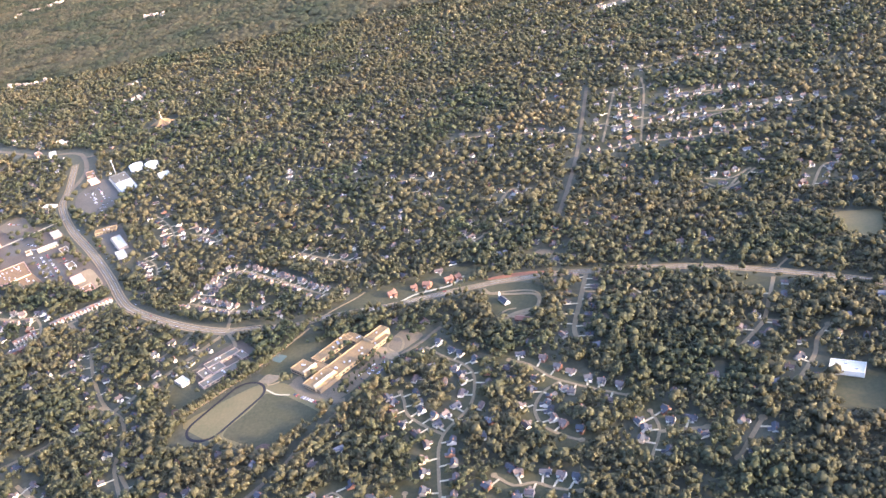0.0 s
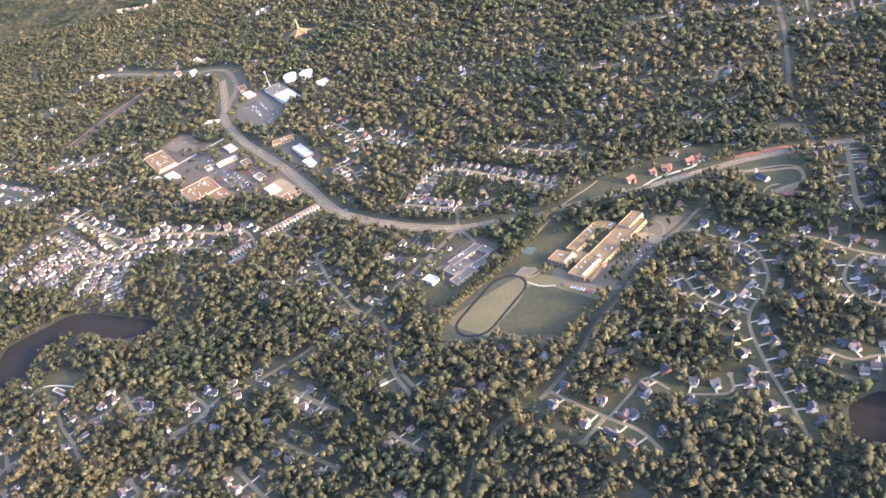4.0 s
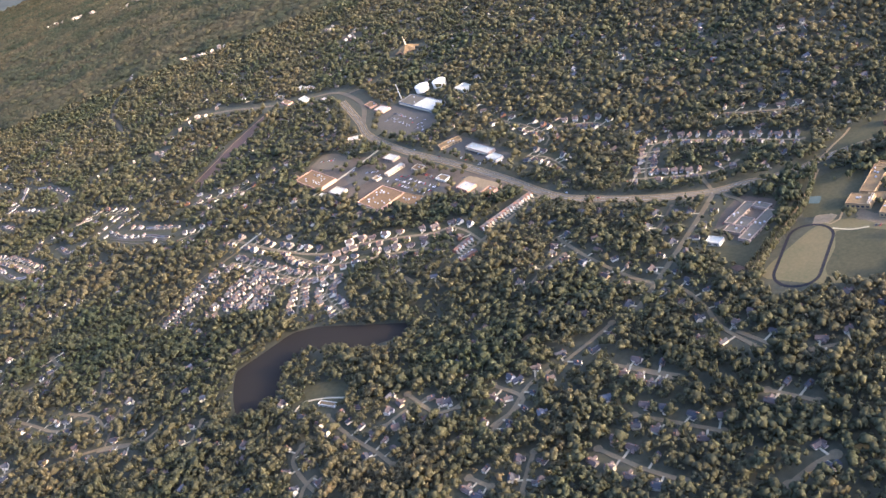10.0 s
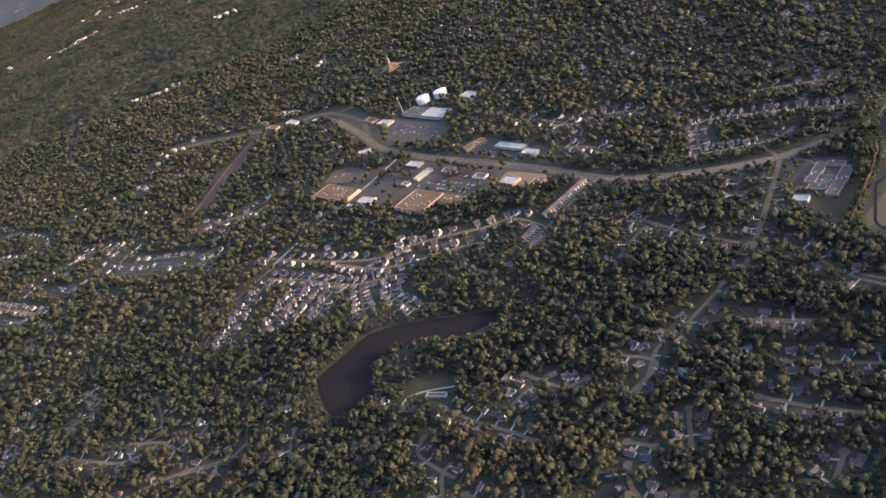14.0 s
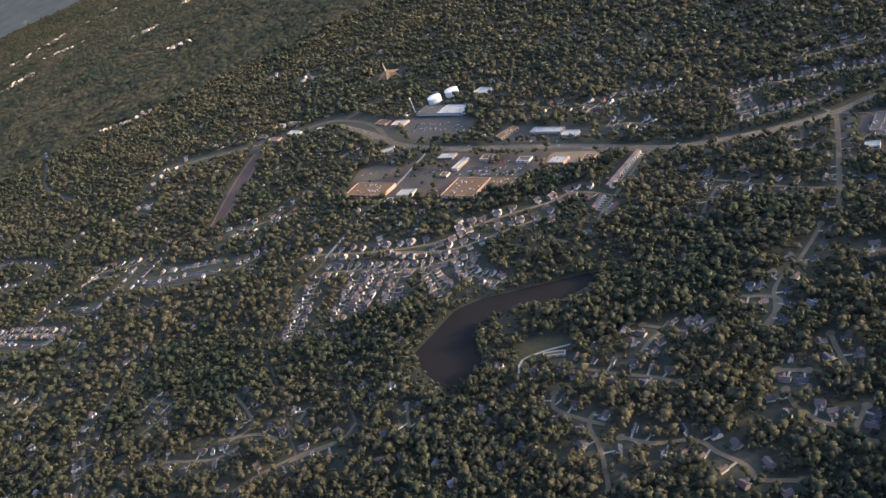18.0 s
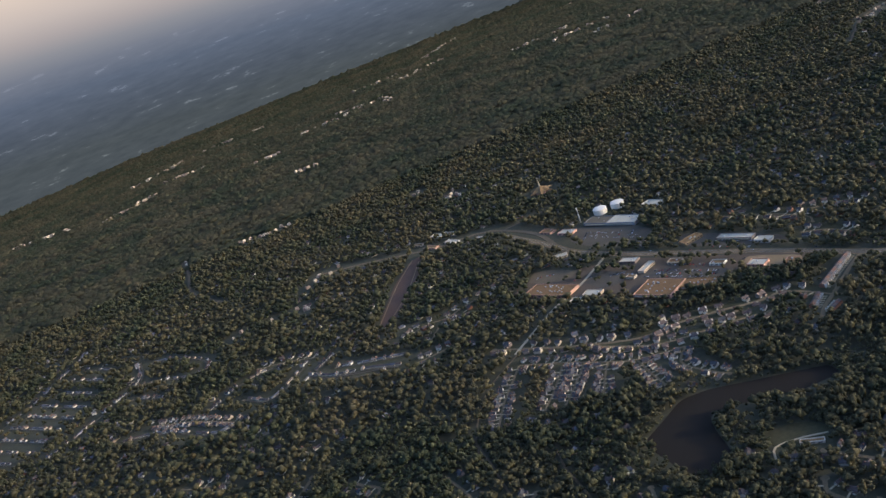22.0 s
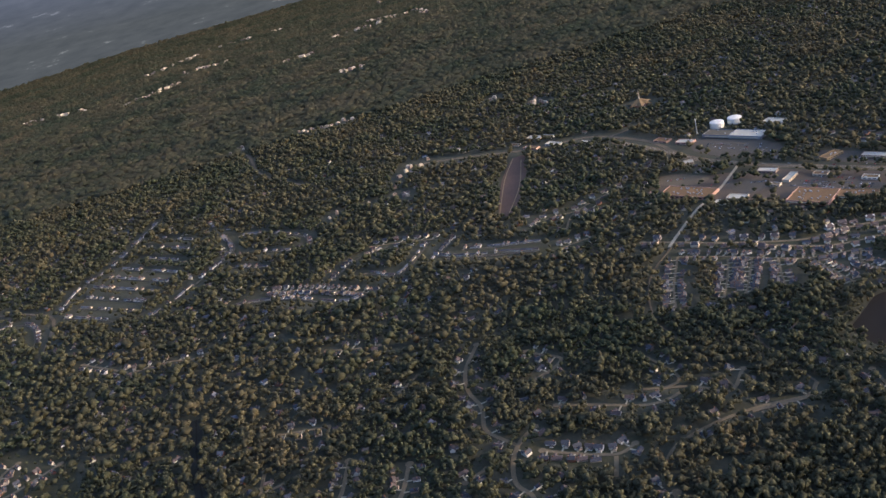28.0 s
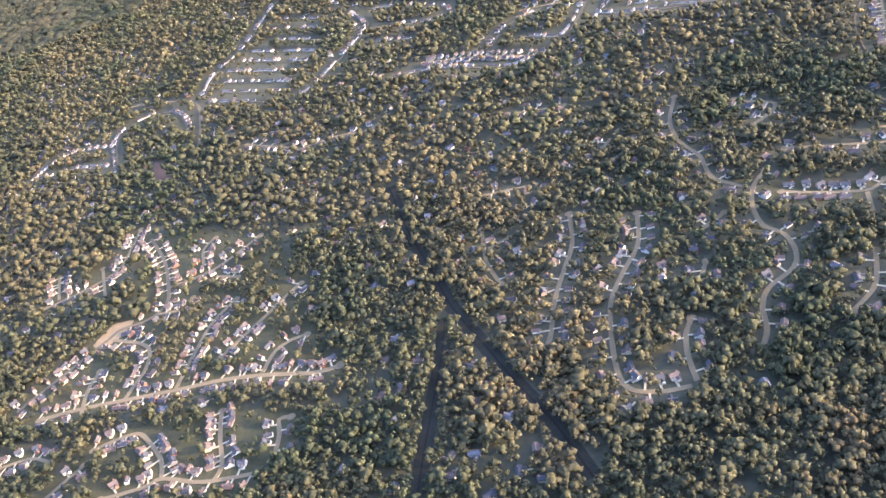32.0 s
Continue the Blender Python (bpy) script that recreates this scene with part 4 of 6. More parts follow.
def flat_building(name, x, y, length, width, turn, height, wall, roof, label, category, units=3, windows=0, canopy=0.0):
    """A flat-roofed block: walls, roof deck behind a parapet, roof units, windows."""
    height = 0.74 * height
    ob = thing(name, pose(x, y, 0, 0, 0, turn), label, category)
    bm = bmesh.new()
    for sx, sy, dx, dy in ((length, 0.4, 0, width / 2 - 0.2), (length, 0.4, 0, -width / 2 + 0.2), (0.4, width - 0.8, length / 2 - 0.2, 0), (0.4, width - 0.8, -length / 2 + 0.2, 0)):
        box(bm, dx, dy, 0, sx, sy, height)
    walls = part("wall", bm, wall, ob)
    deck = part("roof", boxed(0, 0, height - 0.9, length - 0.8, width - 0.8, 0.4), roof, ob)
    rnd = random.Random(int(abs(x) * 7 + abs(y)))
    for k in range(units):
        u = part("roof_unit", boxed(rnd.uniform(-0.4, 0.4) * length, rnd.uniform(-0.35, 0.35) * width, height - 0.5, rnd.uniform(0.9, 1.8), rnd.uniform(0.8, 1.3), rnd.uniform(0.6, 1.0)), STEEL, deck, "grey roof-top ventilation unit")
    if windows:
        window_band(walls, length * 0.94, width, height * 0.25, -1, windows, height * 0.35)
        window_band(walls, length * 0.94, width, height * 0.25, 1, windows, height * 0.35)
    if canopy:
        part("canopy", boxed(0, -width / 2 - canopy / 2, height * 0.55, length * 0.9, canopy, 0.3), CONCRETE, ob)
    hit = inside([tuple((ob.matrix_world @ Vector((sx * (length / 2 + 3), sy * (width / 2 + 3), 0)))[:2]) for sx, sy in ((-1, -1), (1, -1), (1, 1), (-1, 1))])
    taken[hit] = True
    built[hit] = True
    return ob


flat_building("school_block", -174.5, 548.5, 16.0, 12.5, -41.5, 5.4, BRICK, FLAT_ROOF, "tall front block of the school, buff brick", "school building", 3, 5)
flat_building("school_block", -160.0, 531.0, 13.5, 22.0, -41.5, 5.2, BRICK, FLAT_ROOF, "front classroom block of the school, tan flat roof", "school building", 4, 5)
flat_building("school_porch", -153.2, 525.0, 3.6, 20.0, -41.5, 3.6, BRICK, FLAT_ROOF, "low side porch of the classroom block", "school building", 0, 2)
flat_building("school_clerestory", -156.2, 527.6, 1.6, 20.0, -41.5, 6.4, WALLS[1], FLAT_ROOF, "raised clerestory strip over the classroom block", "school building", 0)
flat_building("school_clerestory", -169.6, 544.2, 1.6, 11.0, -41.5, 6.6, WALLS[1], FLAT_ROOF, "raised clerestory strip over the front block", "school building", 0)
flat_building("school_block", -155.5, 569.0, 35.0, 9.8, 48.5, 4.2, BRICK, FLAT_ROOF, "narrow classroom wing beside the courtyard", "school building", 4, 9)
flat_building("school_block", -135.8, 556.5, 57.0, 16.0, 48.5, 4.4, BRICK, FLAT_ROOF, "long classroom wing of the school", "school building", 8, 14)
flat_building("school_block", -140.5, 579.5, 15.0, 8.0, -41.5, 4.0, BRICK, FLAT_ROOF, "rear cross wing of the school", "school building", 2, 3)
flat_building("school_gym", -121.8, 576.0, 19.0, 9.2, 48.5, 6.6, BRICK, FLAT_ROOF, "school gymnasium with a raised tan roof", "gymnasium", 1)
flat_building("school_link", -163.8, 548.5, 12.0, 9.0, -41.5, 3.4, BRICK, FLAT_ROOF, "low entrance hall linking the school blocks", "school building", 1, 3)
flat_building("old_school_wing", -239.5, 560.5, 37.0, 8.8, 39.5, 3.2, WALLS[2], GREY_ROOF, "low wing of the older school, grey roof", "school building", 4, 8)
flat_building("old_school_wing", -245.0, 582.0, 28.0, 8.0, 39.5, 3.2, WALLS[2], GREY_ROOF, "rear block of the older school, grey roof", "school building", 3, 7)
flat_building("old_school_wing", -255.0, 564.5, 7.0, 13.0, 39.5, 3.0, WALLS[2], GREY_ROOF, "cross block of the older school, grey roof", "school building", 1, 2)
flat_building("old_school_wing", -246.5, 569.9, 11.0, 11.2, 39.5, 3.0, WALLS[2], GREY_ROOF, "middle link of the older school, grey roof", "school building", 1, 2)
flat_building("old_school_wing", -229.0, 582.5, 6.0, 13.0, 39.5, 3.0, WALLS[2], GREY_ROOF, "end block of the older school, grey roof", "school building", 1, 2)
flat_building("white_hall", -270.7, 558.5, 10.7, 7.3, -44.8, 4.0, WALLS[0], WHITE_ROOF, "small white hall with a bright roof", "hall", 0, 2)
flat_building("superstore", -467.0, 1018.0, 74.0, 20.0, -59.2, 4.6, WALLS[4], GREY_ROOF, "big superstore with grey walls and flat roof", "store", 8, 0, 2.0)
flat_building("superstore_hall", -458.5, 1003.5, 40.0, 20.6, -59.2, 5.2, WALLS[4], WHITE_ROOF, "store hall with a bright white roof", "store", 4)
flat_building("strip_shop", -442.1, 879.3, 23.1, 10.4, 12.5, 4.0, BRICK, FLAT_ROOF, "strip of shops with a grey-brown roof", "shop", 3, 6)
flat_building("strip_shop", -413.5, 839.8, 37.7, 9.9, -58.4, 4.2, WALLS[2], WHITE_ROOF, "long shop building with a bright white roof", "shop", 3, 8, 1.2)
flat_building("strip_shop", -401.9, 809.3, 16.3, 9.3, -60.1, 4.0, WALLS[0], WHITE_ROOF, "short shop with a pale roof", "shop", 1, 4)
flat_building("shopping_centre", -591.3, 904.4, 54.6, 22.9, -56.1, 5.0, ORANGE_WALL, BROWN_ROOF, "brown-roofed shopping centre with brick walls", "shopping centre", 16, 10)
flat_building("shopping_centre", -516.4, 805.5, 39.5, 31.5, -55.8, 5.4, ORANGE_WALL, BROWN_ROOF, "brown-roofed shopping centre, brick walls glowing", "shopping centre", 16, 8, 1.5)
flat_building("shopping_centre", -486.8, 780.6, 33.9, 16.0, -49.3, 4.6, BRICK, BROWN_ROOF, "lower arm of the shopping centre", "shopping centre", 9, 7, 1.5)
flat_building("shop", -502.1, 862.2, 21.4, 7.3, 32.3, 4.0, WALLS[1], WHITE_ROOF, "narrow cream-walled row of shops", "shop", 1, 6)
flat_building("restaurant", -433.6, 769.9, 16.9, 11.6, -57.0, 4.0, ORANGE_WALL, WHITE_ROOF, "orange-walled restaurant beside the highway", "restaurant", 2, 4)
flat_building("restaurant", -414.3, 745.5, 11.7, 11.6, -54.1, 4.0, ORANGE_WALL, BROWN_ROOF, "orange brick restaurant beside the highway", "restaurant", 2, 3)
flat_building("shop", -454.1, 805.3, 14.5, 8.1, -54.3, 3.2, WALLS[0], FLAT_ROOF, "small white shop with a pale roof", "shop", 1, 3)
flat_building("shop", -477.5, 847.3, 13.9, 8.4, -54.6, 3.2, WALLS[1], BROWN_ROOF, "small cream shop with a brown roof", "shop", 1, 3)
flat_building("shop", -505.8, 895.0, 19.7, 10.1, -54.7, 3.5, WALLS[2], WHITE_ROOF, "tan shop with a white roof", "shop", 2, 4)
flat_building("shop", -563.6, 858.7, 19.5, 11.3, -51.9, 3.5, WALLS[1], WHITE_ROOF, "cream shop behind the shopping centre", "shop", 2, 4)
flat_building("shop", -581.1, 860.3, 11.3, 8.2, -51.4, 3.0, WALLS[0], WHITE_ROOF, "small white shop beside the woods", "shop", 0, 2)
flat_building("shop", -530.7, 1074.9, 19.1, 10.3, -64.5, 3.0, ORANGE_WALL, BROWN_ROOF, "orange-walled roadside shop beside the junction", "shop", 1, 3)
flat_building("shop", -516.0, 1045.8, 21.1, 11.4, -57.6, 3.5, ORANGE_WALL, WHITE_ROOF, "orange-walled roadside restaurant by the junction", "restaurant", 2, 3)
flat_building("warehouse", -415.2, 1017.4, 24.9, 13.4, -66.2, 4.0, WALLS[0], WHITE_ROOF, "pale warehouse beside the water tanks", "warehouse", 1)
flat_building("shop", -549.8, 985.4, 16.9, 9.3, -20.7, 3.0, WALLS[1], WHITE_ROOF, "cream roadside shop under tall trees", "shop", 1, 3)
flat_building("white_hangar", 178.0, 452.0, 20.0, 11.0, -28.0, 5.0, WALLS[0], WHITE_ROOF, "large white hall with a bright flat roof", "hall", 2)
flat_building("dock_house", -555.9, 519.2, 15.1, 4.0, -33.8, 2.5, WALLS[0], FLAT_ROOF, "long pale shed beside the pond", "shed", 0, 3)

flat_building("shop", -635.5, 1238.3, 23.3, 11.1, -57.9, 3.2, WALLS[1], WHITE_ROOF, "pale roadside shop beside the main road", "shop", 1, 3)
flat_building("shop", -622.1, 1226.9, 20.2, 8.1, -59.2, 3.2, WALLS[0], FLAT_ROOF, "small white shop beside the main road", "shop", 1, 3)
flat_building("shop", -654.4, 1202.2, 22.5, 8.0, -56.7, 3.2, ORANGE_WALL, FLAT_ROOF, "brick roadside shop under the hill", "shop", 1, 3)
flat_building("shop", -595.6, 1156.8, 15.8, 6.3, -60.1, 3.2, WALLS[2], WHITE_ROOF, "tan workshop beside the main road", "shop", 1, 3)
flat_building("shop", -666.3, 1234.9, 15.9, 7.0, -55.0, 3.2, WALLS[1], BROWN_ROOF, "low cream workshop beside the main road", "shop", 1, 3)
flat_building("shop", -627.6, 1189.2, 22.7, 9.5, -64.4, 3.2, WALLS[0], WHITE_ROOF, "white store beside the long road", "shop", 1, 3)
flat_building("shop", -521.5, 857.2, 9.6, 6.2, -59.6, 3.2, WALLS[1], FLAT_ROOF, "small cream kiosk on the car park", "shop", 1, 3)


# ---- water tanks, mast, churches ----
def water_tank(x, y, r, h, label):
    ob = thing("water_tank", pose(x, y, 0), label, "water tank", "water tanks")
    bm = bmesh.new()
    bmesh.ops.create_cone(bm, cap_ends=True, segments=40, radius1=r, radius2=r, depth=h, matrix=Matrix.Translation((0, 0, h / 2)))
    part("shell", bm, TANK_PAINT, ob)
    bm = bmesh.new()
    prev = None
    for k in range(5):
        a = k / 4
        ring = [bm.verts.new(((r + 0.15) * math.cos(a * math.pi / 2) * math.cos(s * math.pi / 20), (r + 0.15) * math.cos(a * math.pi / 2) * math.sin(s * math.pi / 20), h + r * 0.16 * math.sin(a * math.pi / 2))) for s in range(40)] if k < 4 else [bm.verts.new((0, 0, h + r * 0.16))]
        if prev:
            for s in range(40):
                if len(ring) == 1:
                    bm.faces.new((prev[s], prev[(s + 1) % 40], ring[0]))
                else:
                    bm.faces.new((prev[s], prev[(s + 1) % 40], ring[(s + 1) % 40], ring[s]))
        prev = ring
    part("dome", bm, TANK_PAINT, ob)
    bm = bmesh.new()
    bmesh.ops.create_cone(bm, cap_ends=True, segments=40, radius1=r + 0.25, radius2=r + 0.25, depth=0.3, matrix=Matrix.Translation((0, 0, h - 0.2)))
    part("rim", bm, TANK_PAINT, ob)
    bm = bmesh.new()
    for side in (-0.3, 0.3):
        box(bm, side, -r - 0.25, 0, 0.08, 0.08, h)
    for k in range(int(h / 0.5)):
        box(bm, 0, -r - 0.25, 0.3 + 0.5 * k, 0.6, 0.06, 0.06)
    part("ladder", bm, STEEL, ob)
    mark(taken, x, y, r + 4)
    mark(built, x, y, r + 4)


water_tank(-464.2, 1062.2, 8.3, 6.4, "big white cylindrical water tank, domed top")
water_tank(-442.6, 1058.4, 8.3, 6.4, "big white cylindrical water tank beside its twin")

mast = thing("antenna_mast", pose(-492.0, 1060.8, 0), "slender tall grey mast near the water tanks", "mast")
bm = bmesh.new()
bmesh.ops.create_cone(bm, cap_ends=True, segments=10, radius1=0.7, radius2=0.4, depth=19, matrix=Matrix.Translation((0, 0, 9.5)))
part("pole", bm, STEEL, mast)
bm = bmesh.new()
for k in range(3):
    box(bm, 0.9 * math.cos(k * 2.1), 0.9 * math.sin(k * 2.1), 17.2, 0.5, 0.3, 2.0, k * 2.1)
part("antenna", bm, WALLS[0], mast)
part("base", boxed(0, 0, 0, 2.4, 2.4, 0.4), CONCRETE, mast)

church = thing("church", pose(-479.3, 1236.4, 0, 0, 0, 12), "tent-roofed church with a tall pointed spire", "church")
bm = bmesh.new()
for k in range(6):
    a = k * math.pi / 3
    tip = bm.verts.new((19 * math.cos(a), 19 * math.sin(a), 1.5))
    l = bm.verts.new((11 * math.cos(a - 0.5), 11 * math.sin(a - 0.5), 3.0))
    r = bm.verts.new((11 * math.cos(a + 0.5), 11 * math.sin(a + 0.5), 3.0))
    top = bm.verts.new((2.0 * math.cos(a), 2.0 * math.sin(a), 9))
    bm.faces.new((tip, r, top))
    bm.faces.new((l, tip, top))
    l2 = bm.verts.new((11 * math.cos(a + 0.5), 11 * math.sin(a + 0.5), 3.0))
    r2 = bm.verts.new((11 * math.cos(a + math.pi / 3 - 0.5), 11 * math.sin(a + math.pi / 3 - 0.5), 3.0))
    t2 = bm.verts.new((2.0 * math.cos(a + 1.05), 2.0 * math.sin(a + 1.05), 9))
    t1 = bm.verts.new((2.0 * math.cos(a), 2.0 * math.sin(a), 9))
    bm.faces.new((l2, r2, t2, t1))
part("roof", bm, FLAT_ROOF, church)
bm = bmesh.new()
bmesh.ops.create_cone(bm, cap_ends=True, segments=6, radius1=11.5, radius2=11.5, depth=3, matrix=Matrix.Translation((0, 0, 1.5)))
part("wall", bm, ORANGE_WALL, church)
bm = bmesh.new()
bmesh.ops.create_cone(bm, cap_ends=True, segments=6, radius1=1.3, radius2=0.08, depth=15, matrix=Matrix.Translation((0, 0, 15)))
part("spire", bm, WALLS[1], church)
mark(taken, -479.3, 1236.4, 28)
mark(built, -479.3, 1236.4, 28)

chapel = thing("chapel", pose(-23.5, 597.0, 0, 0, 0, -62), "small white chapel with a dark roof and steeple", "church")
part("wall", gabled_walls(10.5, 4.4, 2.0, 1.9), WALLS[0], chapel)
part("roof", gable(10.5, 4.4, 2.1, 1.9), ROOFS[0], chapel)
bm = boxed(-5.8, 0, 0, 1.4, 1.4, 4)
bmesh.ops.create_cone(bm, cap_ends=True, segments=8, radius1=0.85, radius2=0.05, depth=3.4, matrix=Matrix.Translation((-5.8, 0, 5.7)))
part("steeple", bm, WALLS[0], chapel, "white steeple")
part("door", boxed(5.3, 0, 0, 0.12, 0.9, 1.4), ROOFS[3], chapel, "dark front door")
for wx in (-3.2, -1.1, 1.1, 3.2):
    for side in (-1, 1):
        part("window", boxed(wx, side * 2.22, 0.7, 0.5, 0.1, 0.9), GLASS, chapel)
hall = thing("parish_hall", pose(-11, 567.5, 0, 0, 0, -28), "low red-brown parish hall beside the chapel drive", "hall")
part("wall", gabled_walls(11, 5.5, 1.6, 1.3), WALLS[3], hall)
part("roof", gable(11, 5.5, 1.7, 1.3), ROOFS[3], hall)
for wx in (-3.6, -1.2, 1.2, 3.6):
    part("window", boxed(wx, -2.78, 0.5, 0.8, 0.1, 0.6), GLASS, hall)
mark(taken, -11, 567.5, 8)
mark(built, -11, 567.5, 8)
mark(taken, -23, 592, 12)
mark(built, -23, 592, 12)

for ax, ay, bx, by in ((-380, 716, -428, 685), (-437, 676, -453, 663), (-435, 653, -449, 646)):
    for k in range(16):
        mark(built, ax + (bx - ax) * k / 15, ay + (by - ay) * k / 15, 8)

# ---- houses ----
def house(kind, wall, roof):
    """One house with its parts, at the origin; the street lies towards -y."""
    sx, sy, h, rise = {"ranch": (6.8, 3.6, 1.4, 1.1), "two_storey": (5.0, 3.8, 2.5, 1.4), "narrow": (2.6, 5.0, 2.1, 1.1), "mobile": (6.0, 2.6, 1.5, 0.6), "big": (7.0, 5.0, 3.0, 1.8)}[kind]
    ob = thing("house" if kind != "mobile" else "mobile_home", Matrix(), "", "house")
    across = sy > sx
    a, b = (sy, sx) if across else (sx, sy)
    w = part("wall", gabled_walls(a, b, h, rise), wall, ob)
    r = part("roof", gable(a, b, h + 0.08, rise, hip=0.0 if kind != "big" else 2.0), roof, ob)
    if across:
        w.rotation_euler.z = r.rotation_euler.z = math.pi / 2
    if kind != "mobile":
        fitted = [part("chimney", boxed(sx * 0.32, sy * 0.12, h * 0.8, 0.6, 0.6, rise + h * 0.2 + 0.7), WALLS[3], r, "brick chimney"),
                  part("garage_door", boxed(-sx * 0.28, -sy / 2 - 0.03, 0.0, 1.9 if sx > 4 else 1.1, 0.1, 1.1), WALLS[0], w, "white garage door"),
                  part("door", boxed(sx * 0.12, -sy / 2 - 0.03, 0.0, 0.5, 0.1, 1.0), ROOFS[3], w, "dark front door")]
        for wx, wz in ((-0.3, h - 0.75), (0.38, 0.5), (0.38, h - 0.75)):
            fitted.append(part("window", boxed(sx * wx, -sy / 2 - 0.03, wz, 0.55, 0.1, 0.5), GLASS, w))
            fitted.append(part("window", boxed(sx * wx, sy / 2 + 0.03, wz, 0.55, 0.1, 0.5), GLASS, w))
        if across:
            for f in fitted:
                f.rotation_euler.z = -math.pi / 2
    if kind in ("ranch", "two_storey", "big"):
        g = part("porch", gabled_walls(2.6, 2.2, h * 0.8, 0.7), wall, ob, "gabled front projection")
        g.location = (sx * 0.2, -sy / 2 - 1.0, 0)
        g.rotation_euler.z = math.pi / 2
        pr = part("porch_roof", gable(2.8, 2.2, h * 0.8 + 0.06, 0.7, 0.25), roof, ob)
        pr.location = (sx * 0.2, -sy / 2 - 0.9, 0)
        pr.rotation_euler.z = math.pi / 2
    return ob


STYLE = {"x": (("ranch", "two_storey"), (0, 1, 2), (0, 1), 6.0, 0.8, "%s house on a hidden lane"),
         "w": (("ranch", "two_storey", "narrow"), (0, 0, 0, 1, 2), (0, 0, 1, 1), 6.0, 0.85, "%s house under tall trees"),
         "m": (("ranch", "two_storey", "two_storey"), (0, 0, 0, 1, 3), (0, 0, 0, 1, 1), 7.0, 0.92, "%s suburban house with a short drive"),
         "d": (("narrow", "narrow", "two_storey"), (0, 1, 1, 2, 2, 4), (0, 0, 0, 1), 4.4, 0.95, "%s house in a dense row"),
         "n": (("narrow", "two_storey", "ranch"), (0, 1, 1, 2, 2, 3), (0, 0, 1, 1), 5.4, 0.85, "%s estate house among small lawns"),
         "e": (("big", "two_storey", "ranch", "two_storey"), (1, 1, 2, 0), (1, 0, 1), 4.6, 0.95, "%s large house on a curving street"),
         "b": (("two_storey", "ranch"), (0, 1, 2, 3), (1, 0, 0), 4.6, 0.9, "%s large house glowing in low sun"),
         "f": (("mobile", "mobile", "narrow"), (0, 0, 1, 1), (2, 1, 0), 2.6, 0.96, "%s small home in a long row")}
COLOUR = ("white", "cream", "tan", "red brick", "grey")
plots = []
rnd = random.Random(11)
for kind, width, spacing, style, line, ob, level in ROADS:
    if not spacing:
        continue
    forms, walls, roofs, setback, share, words = STYLE[style]
    for side in ((1,) if style == "f" else (-1, 1)):
        gone = spacing * rnd.uniform(0.3, 0.8)
        fine = [p.lerp(q, k / 4) for p, q in zip(line, line[1:]) for k in range(4)]
        for p, q in zip(fine, fine[1:]):
            gone += (q - p).length
            if gone < spacing * {"d": 0.78, "n": 0.92, "f": 0.62, "m": 1.25}.get(style, 1.15):
                continue
            gone = rnd.uniform(-0.08, 0.08) * spacing if style == "f" else rnd.uniform(-0.45, 0.3) * spacing
            if rnd.random() > share:
                continue
            d = (q - p).normalized()
            n = Vector((-d.y, d.x)) * side
            c = p + n * (width / 2 + setback + (rnd.uniform(-0.3, 0.3) if style == "f" else rnd.uniform(-0.5, 2.6)))
            form = rnd.choice(forms)
            size = {"narrow": 1.7, "mobile": 1.9, "ranch": 3.3, "two_storey": 2.7, "big": 3.4}[form]
            s, m = disc(c.x, c.y, size)
            if built[s][m].any() or not (X0 < c.x < X0 + NX * CELL and Y0 < c.y < Y0 + NY * CELL):
                continue
            turn = math.atan2(-n.y, -n.x) + math.pi / 2 + rnd.gauss(0, 0.05 if style == "f" else 0.22)
            mark(built, c.x, c.y, size)
            mark(taken, c.x, c.y, size + (1.2 if style == "d" else 2.0))
            if style in "bnmdwfe":
                for k in range(2 if style in "wm" else 4):
                    mark(taken, *(c + to_sun.xy.normalized() * 3.0 * k), 2.4 if style == "w" else 3.0)
            thin_here = {"w": 0.8, "x": 0.85, "m": 0.72, "d": 0.62, "n": 0.64, "b": 0.3, "e": 0.5, "f": 0.16}[style]
            s, m = disc(c.x, c.y, 11 if style in "mb" else 9)
            thin[s][m] = np.minimum(thin[s][m], thin_here)
            reach = (c - p).length - width / 2
            mark(taken, *(p + n * (width / 2 + reach * 0.5)), 2.6)
            m4 = Matrix.Translation((c.x, c.y, 0.0)) @ Matrix.Rotation(turn, 4, "Z")
            drive = Matrix.Translation((*(c - n * 0.6 - d * side * size * 0.35), 0.40)) @ Matrix.Rotation(turn, 4, "Z") @ Matrix.Diagonal((1.3, reach, 1, 1))
            plots.append((c.y, (form, rnd.choice(walls), rnd.choice(roofs)), m4, drive, words, rnd.random() < (0.3 if style == "f" else 0.75)))

